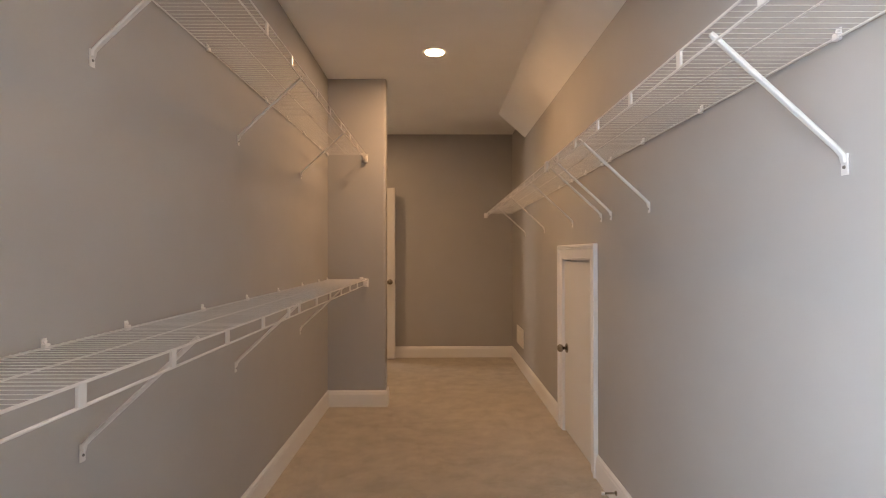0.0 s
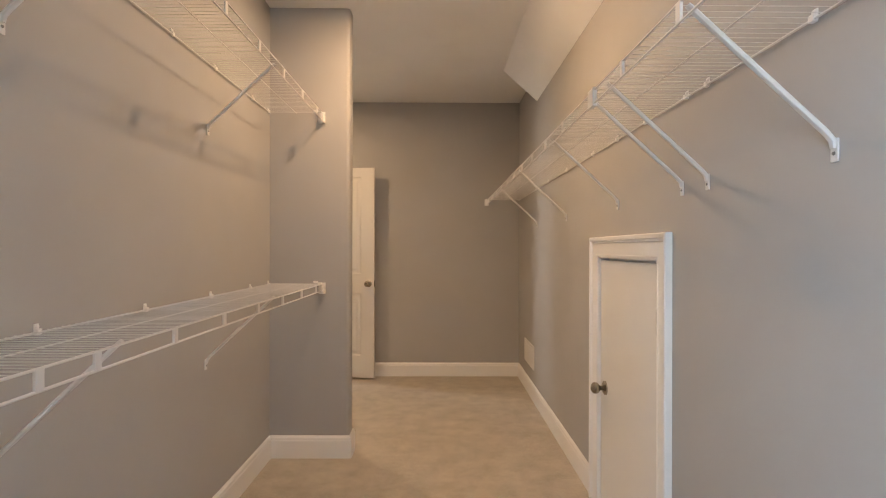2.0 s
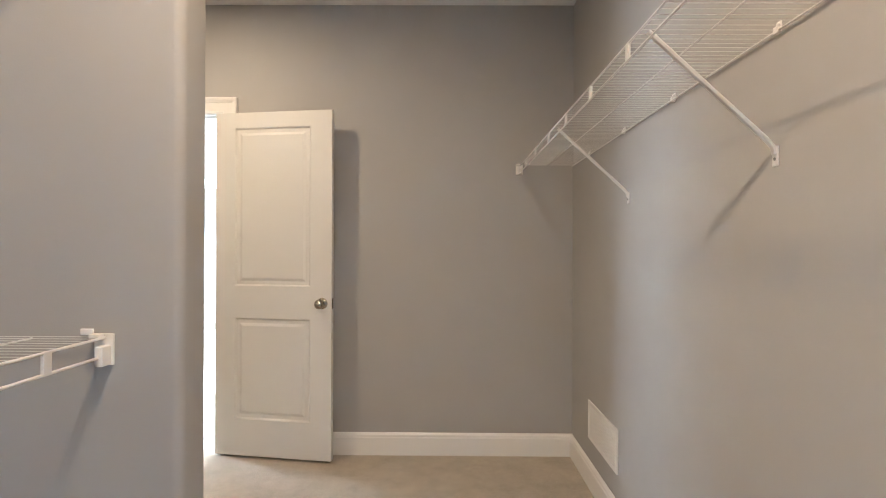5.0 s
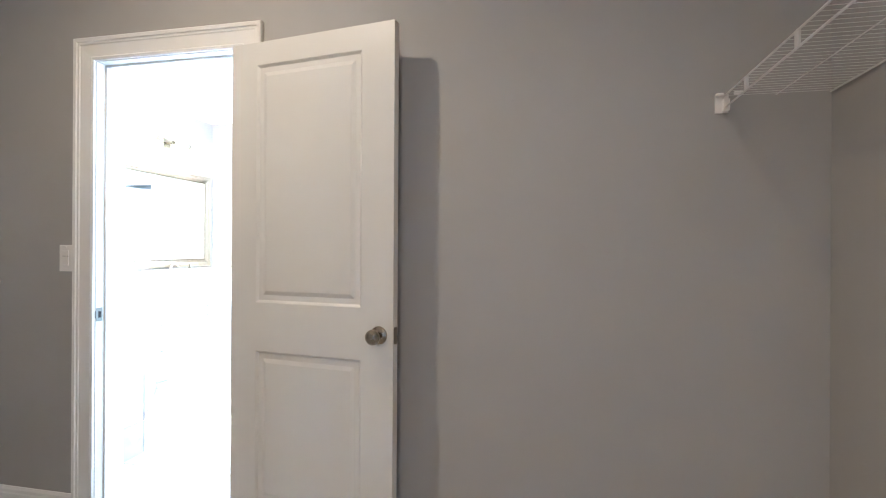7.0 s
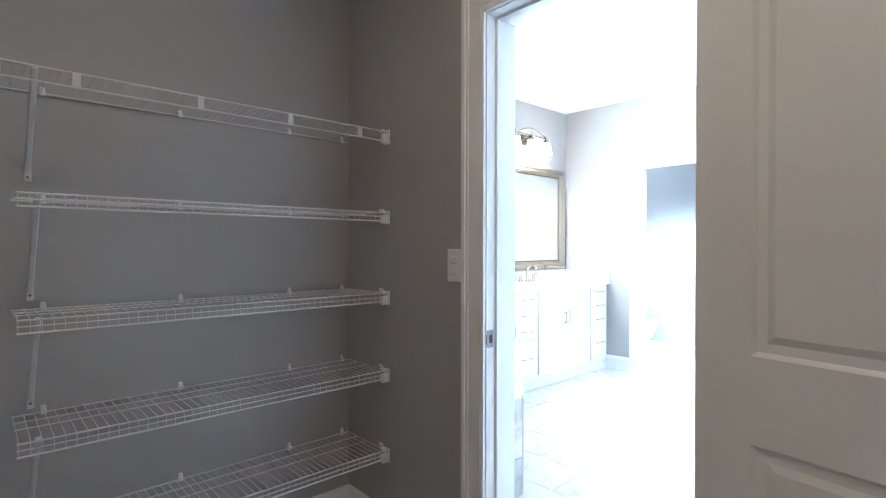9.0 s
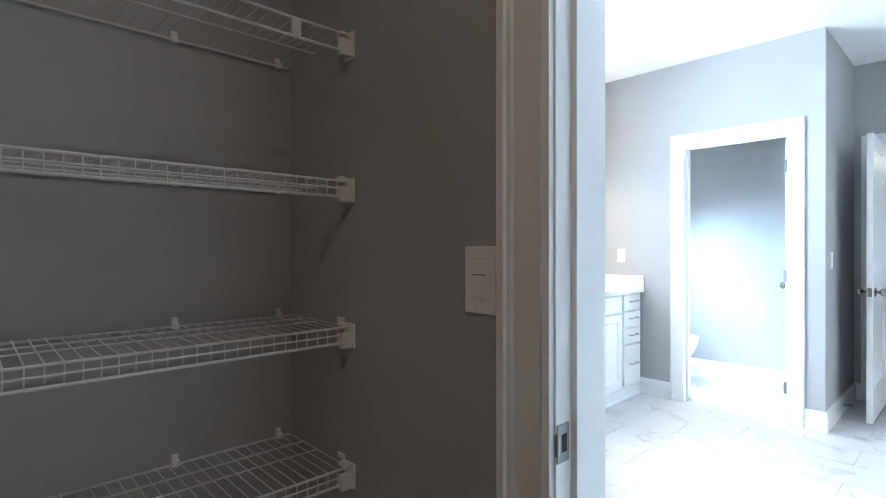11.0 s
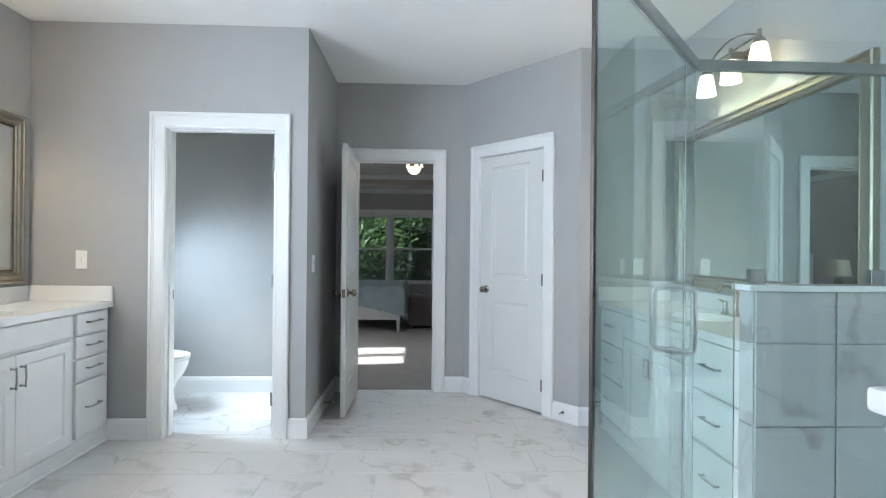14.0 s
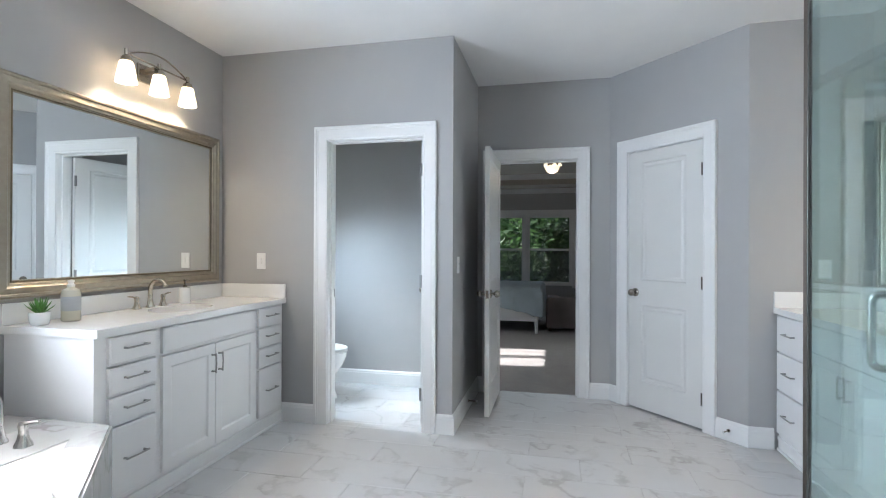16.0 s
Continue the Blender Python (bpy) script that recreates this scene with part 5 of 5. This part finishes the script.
ns = thing("nightstand", (-3.45, 13.75, 0), "dark walnut nightstand beside the bed", "nightstand")
part("top", boxes((-3.74, 13.5, 0.58, -3.22, 14.0, 0.61), bevel=0.004), WOOD, ns)
part("body", boxes((-3.72, 13.52, 0.14, -3.25, 13.98, 0.58)), WOOD, ns)
part("drawer", boxes((-3.25, 13.54, 0.36, -3.235, 13.96, 0.56), bevel=0.003), WOOD, ns)
for x in (-3.68, -3.29):
    for y in (13.56, 13.94):
        part("leg", boxes((x - 0.02, y - 0.02, 0, x + 0.02, y + 0.02, 0.14)), WOOD, ns)
tl = thing("table_lamp", (-3.45, 13.75, 0.61), "table lamp with a cream linen shade on the nightstand", "lamp")
bm = bmesh.new()
lathe(bm, [(0, 0), (0.07, 0), (0.075, 0.01), (0.03, 0.03), (0.05, 0.10), (0.065, 0.17), (0.04, 0.25), (0.012, 0.29), (0.008, 0.38)], Matrix.Translation((-3.45, 13.75, 0.61)), 20)
part("lamp_base", bm, NICKEL, tl, smooth=True)
bm = bmesh.new()
lathe(bm, [(0.17, 0.33), (0.13, 0.56), (0.127, 0.56), (0.167, 0.33)], Matrix.Translation((-3.45, 13.75, 0.61)), 28)
part("shade", bm, LINEN, tl, smooth=True)

fan = thing("ceiling_fan", (-1.37, 14.1, 2.66), "bronze ceiling fan with a lit glass bowl", "ceiling fan")
FX, FY = -1.37, 14.1
bm = bmesh.new()
lathe(bm, [(0.06, 0), (0.055, -0.05), (0.015, -0.06), (0.015, -0.08), (0.09, -0.09), (0.11, -0.14), (0.08, -0.18), (0.06, -0.19)], Matrix.Translation((FX, FY, 2.66)), 24)
part("motor", bm, DARKMETAL, fan, smooth=True)
for k in range(5):
    m = Matrix.Translation((FX, FY, 2.53)) @ Matrix.Rotation(2 * math.pi * k / 5 + 0.3, 4, "Z") @ Matrix.Rotation(radians(10), 4, "X")
    part("blade", boxes((0.12, -0.06, -0.004, 0.66, 0.06, 0.004), bevel=0.003, m=m), WOOD, fan)
for k in range(3):
    a = 2 * math.pi * k / 3
    bm = bmesh.new()
    tube(bm, [(FX + 0.05 * math.cos(a), FY + 0.05 * math.sin(a), 2.46), (FX + 0.12 * math.cos(a), FY + 0.12 * math.sin(a), 2.44)], 0.01, 8)
    part("lamp_arm", bm, NICKEL, fan)
bm = bmesh.new()
lathe(bm, [(0.105, 2.44), (0.10, 2.41), (0.075, 2.365), (0.035, 2.342), (0, 2.338)], Matrix.Translation((FX, FY, 0)), 28)
part("glass_bowl", bm, BOWL, fan, "lit alabaster glass bowl", smooth=True)
for k in range(5):
    a = 2 * math.pi * k / 5
    bm = bmesh.new()
    lathe(bm, [(0.012, 0.03), (0.022, 0.01), (0.032, -0.02), (0.028, -0.022), (0, -0.012)], Matrix.Translation((FX + 0.105 * math.cos(a), FY + 0.105 * math.sin(a), 2.46)), 12)
    part("lamp_cup", bm, BOWL, fan, smooth=True)
lamp("fan_lamp_light", "POINT", 1.2, (1.0, 0.8, 0.55), Matrix.Translation((FX, FY, 2.28)), radius=0.1)

# ---- outside ----
bm = bmesh.new()
bmesh.ops.create_grid(bm, x_segments=8, y_segments=8, size=600, matrix=Matrix.Translation((0, 0, -3.4)))
solo("ground", bm, GRASS, (0, 0, -3.4), label="lawn round the house", kind="structure")


def tree(x, y, height, spread, seed):
    rg = random.Random(seed)
    t = thing("tree", (x, y, -3.4), "leafy green deciduous tree behind the house", "tree", "trees behind the house")
    bm = bmesh.new()
    top = Vector((x + rg.uniform(-0.4, 0.4), y, -3.4 + height * 0.7))
    base = Vector((x, y, -3.4))
    tube(bm, [base, base.lerp(top, 0.3) + Vector((0.1, 0, 0)), base.lerp(top, 0.65), top], [0.24, 0.18, 0.12, 0.04], 10)
    tips = []
    for k in range(16):
        s0 = base.lerp(top, rg.uniform(0.15, 0.95))
        a, el = rg.uniform(0, 2 * math.pi), rg.uniform(0.1, 0.9)
        L = spread * rg.uniform(0.5, 1.0)
        e = s0 + Vector((math.cos(a) * math.cos(el), math.sin(a) * math.cos(el), math.sin(el))) * L
        mid = s0.lerp(e, 0.5) + Vector((0, 0, 0.2))
        tube(bm, [s0, mid, e], [0.07, 0.04, 0.012], 6)
        tips += [e, mid, s0.lerp(e, 0.75)]
    part("trunk", bm, BARK, t, smooth=True)
    verts, faces = [], []
    for p in tips:
        rad = rg.uniform(0.55, 1.15)
        for k in range(210):
            d = Vector((rg.gauss(0, 1), rg.gauss(0, 1), rg.gauss(0, 0.75)))
            c = p + d.normalized() * rad * rg.random() ** 0.45
            u = Vector((rg.gauss(0, 1), rg.gauss(0, 1), rg.gauss(0, 0.6))).normalized()
            v = u.cross(Vector((rg.gauss(0, 1), rg.gauss(0, 1), rg.gauss(0, 1)))).normalized()
            L, W = rg.uniform(0.08, 0.15), rg.uniform(0.035, 0.06)
            i = len(verts)
            verts += [c - u * L, c + v * W, c + u * L, c - v * W]
            faces.append((i, i + 1, i + 2, i + 3))
    me = bpy.data.meshes.new("crown")
    me.from_pydata([tuple(q - Vector((x, y, -3.4))) for q in verts], [], faces)
    me.materials.append(LEAVES)
    ob = new("crown", me)
    ob.parent = t
    return t


for k, (x, y, hgt, sp) in enumerate(((-4.6, 23.5, 9, 2.6), (-2.6, 22.0, 8.2, 2.4), (-0.7, 23.2, 9.2, 2.7), (1.4, 22.6, 8.5, 2.5), (-3.6, 26.5, 11, 3.0), (-1.4, 27.0, 11.5, 3.1), (0.9, 27.5, 11, 3.0), (-6.5, 26.0, 10.5, 2.9), (3.4, 25.5, 10, 2.9))):
    tree(x, y, hgt, sp, 40 + k)

# ---- tiles: one object a piece ----
TILES = {}


def tile_mesh(name, w, d, t, material, axis):
    key = (name, round(w, 3), round(d, 3), axis)
    if key not in TILES:
        bm = bmesh.new()
        c = 0.0012
        lo = [(-w / 2, -d / 2), (w / 2, -d / 2), (w / 2, d / 2), (-w / 2, d / 2)]
        hi = [(a - math.copysign(c, a), b - math.copysign(c, b)) for a, b in lo]
        put = {"z": lambda a, b, h: (a, b, h), "x": lambda a, b, h: (h, a, b), "y": lambda a, b, h: (a, -h, b)}[axis]
        r0 = [bm.verts.new(put(a, b, 0)) for a, b in lo]
        r1 = [bm.verts.new(put(a, b, t - c)) for a, b in lo]
        r2 = [bm.verts.new(put(a, b, t)) for a, b in hi]
        for p, q in ((r0, r1), (r1, r2)):
            for k in range(4):
                bm.faces.new((p[k], p[(k + 1) % 4], q[(k + 1) % 4], q[k]))
        bm.faces.new(r2)
        TILES[key] = mesh_of(name, bm, material)
    return TILES[key]


def piece(name, me, parent, at):
    ob = new(name, me)
    ob.parent = parent
    ob.location = Vector(at) - BASE[parent].translation
    return ob


def lay(parent, regions, w, d, x0, y0, gap, material, t=0.003):
    """Running-bond floor tiles clipped to rectangles."""
    for rx0, ry0, rx1, ry1 in regions:
        j = math.floor((ry0 - y0) / d)
        while y0 + j * d < ry1:
            a0, a1 = max(ry0, y0 + j * d) , min(ry1, y0 + (j + 1) * d)
            off = x0 + (w / 2 if j % 2 else 0)
            i = math.floor((rx0 - off) / w)
            while off + i * w < rx1:
                b0, b1 = max(rx0, off + i * w), min(rx1, off + (i + 1) * w)
                if b1 - b0 > 0.012 and a1 - a0 > 0.012:
                    me = tile_mesh("tile", b1 - b0 - gap, a1 - a0 - gap, t, material, "z")
                    piece("tile", me, parent, ((b0 + b1) / 2, (a0 + a1) / 2, -0.003))
                i += 1
            j += 1


lay(FLOOR, [(-3.2, 6.805, -0.94, 8.62), (-3.3, 8.64, 0.13, 10.185), (-0.94, 8.30, 0.13, 8.64), (-3.2, 8.62, -0.94, 8.64)], 0.605, 0.302, -0.555, 9.66, 0.003, TILE)
lay(FLOOR, [(-1.98, 10.185, -0.10, 10.41), (-1.98, 10.41, -0.86, 11.355), (-0.86, 10.41, -0.10, 11.29), (-3.77, 10.31, -2.11, 11.285), (-2.88, 10.185, -2.21, 10.31), (-1.714, 6.718, -1.0, 6.805)], 0.605, 0.302, -0.555, 9.66, 0.003, TILE)

# half wall tiles: south face, west end, north face
rows_z = [(0.0, 0.22), (0.222, 0.473), (0.475, 0.735), (0.737, 0.981), (0.983, 1.135)]
for z0, z1 in rows_z:
    for x0, x1 in ((-0.225, 0.019), (0.022, 0.307), (0.31, 0.588)):
        piece("tile", tile_mesh("tile", x1 - x0 - 0.003, z1 - z0 - 0.001, 0.006, WALLTILE, "y"), kw, ((x0 + x1) / 2, 8.274, (z0 + z1) / 2))
    me = tile_mesh("tile", 0.066, z1 - z0 - 0.001, 0.006, WALLTILE, "x")
    ob = piece("tile", me, kw, (-0.222, 8.308, (z0 + z1) / 2))
    ob.scale = (-1, 1, 1)

# tub deck tiles: vanity end, diagonal front strip and front faces
for x0, x1 in ((-3.77, -3.466), (-3.463, -3.17)):
    piece("tile", tile_mesh("tile", x1 - x0 - 0.003, 0.45, 0.004, WALLTILE, "z"), dk, ((x0 + x1) / 2, 8.392, tz - 0.004))
DU = Vector((-2.15 + 3.16, 7.40 - 8.62, 0))
DLEN = DU.length
DU.normalize()
DNORM = Vector((-DU.y, DU.x, 0))
turn = math.atan2(DU.y, DU.x)
for k in range(5):
    s0, s1 = k * 0.317, min(DLEN, (k + 1) * 0.317)
    c = Vector((-3.16, 8.62, tz - 0.004)) + DU * (s0 + s1) / 2 - DNORM * 0.062
    ob = piece("tile", tile_mesh("tile", s1 - s0 - 0.003, 0.122, 0.0045, WALLTILE, "z"), dk, c)
    ob.rotation_euler = (0, 0, turn)
for s0, s1 in ((0.0, 0.53), (0.533, 1.063), (1.066, 1.584)):
    for z0, z1 in ((0.0, 0.19), (0.193, 0.494)):
        c = Vector((-3.16, 8.62, (z0 + z1) / 2)) + DU * (s0 + s1) / 2
        ob = piece("tile", tile_mesh("tile", s1 - s0 - 0.003, z1 - z0 - 0.002, 0.008, WALLTILE, "y"), dk, c)
        ob.rotation_euler = (0, 0, turn + math.pi)
for z0, z1 in ((0.0, 0.19), (0.193, 0.494)):
    piece("tile", tile_mesh("tile", 0.61, z1 - z0 - 0.002, 0.008, WALLTILE, "x"), dk, (-2.15, 7.09, (z0 + z1) / 2))
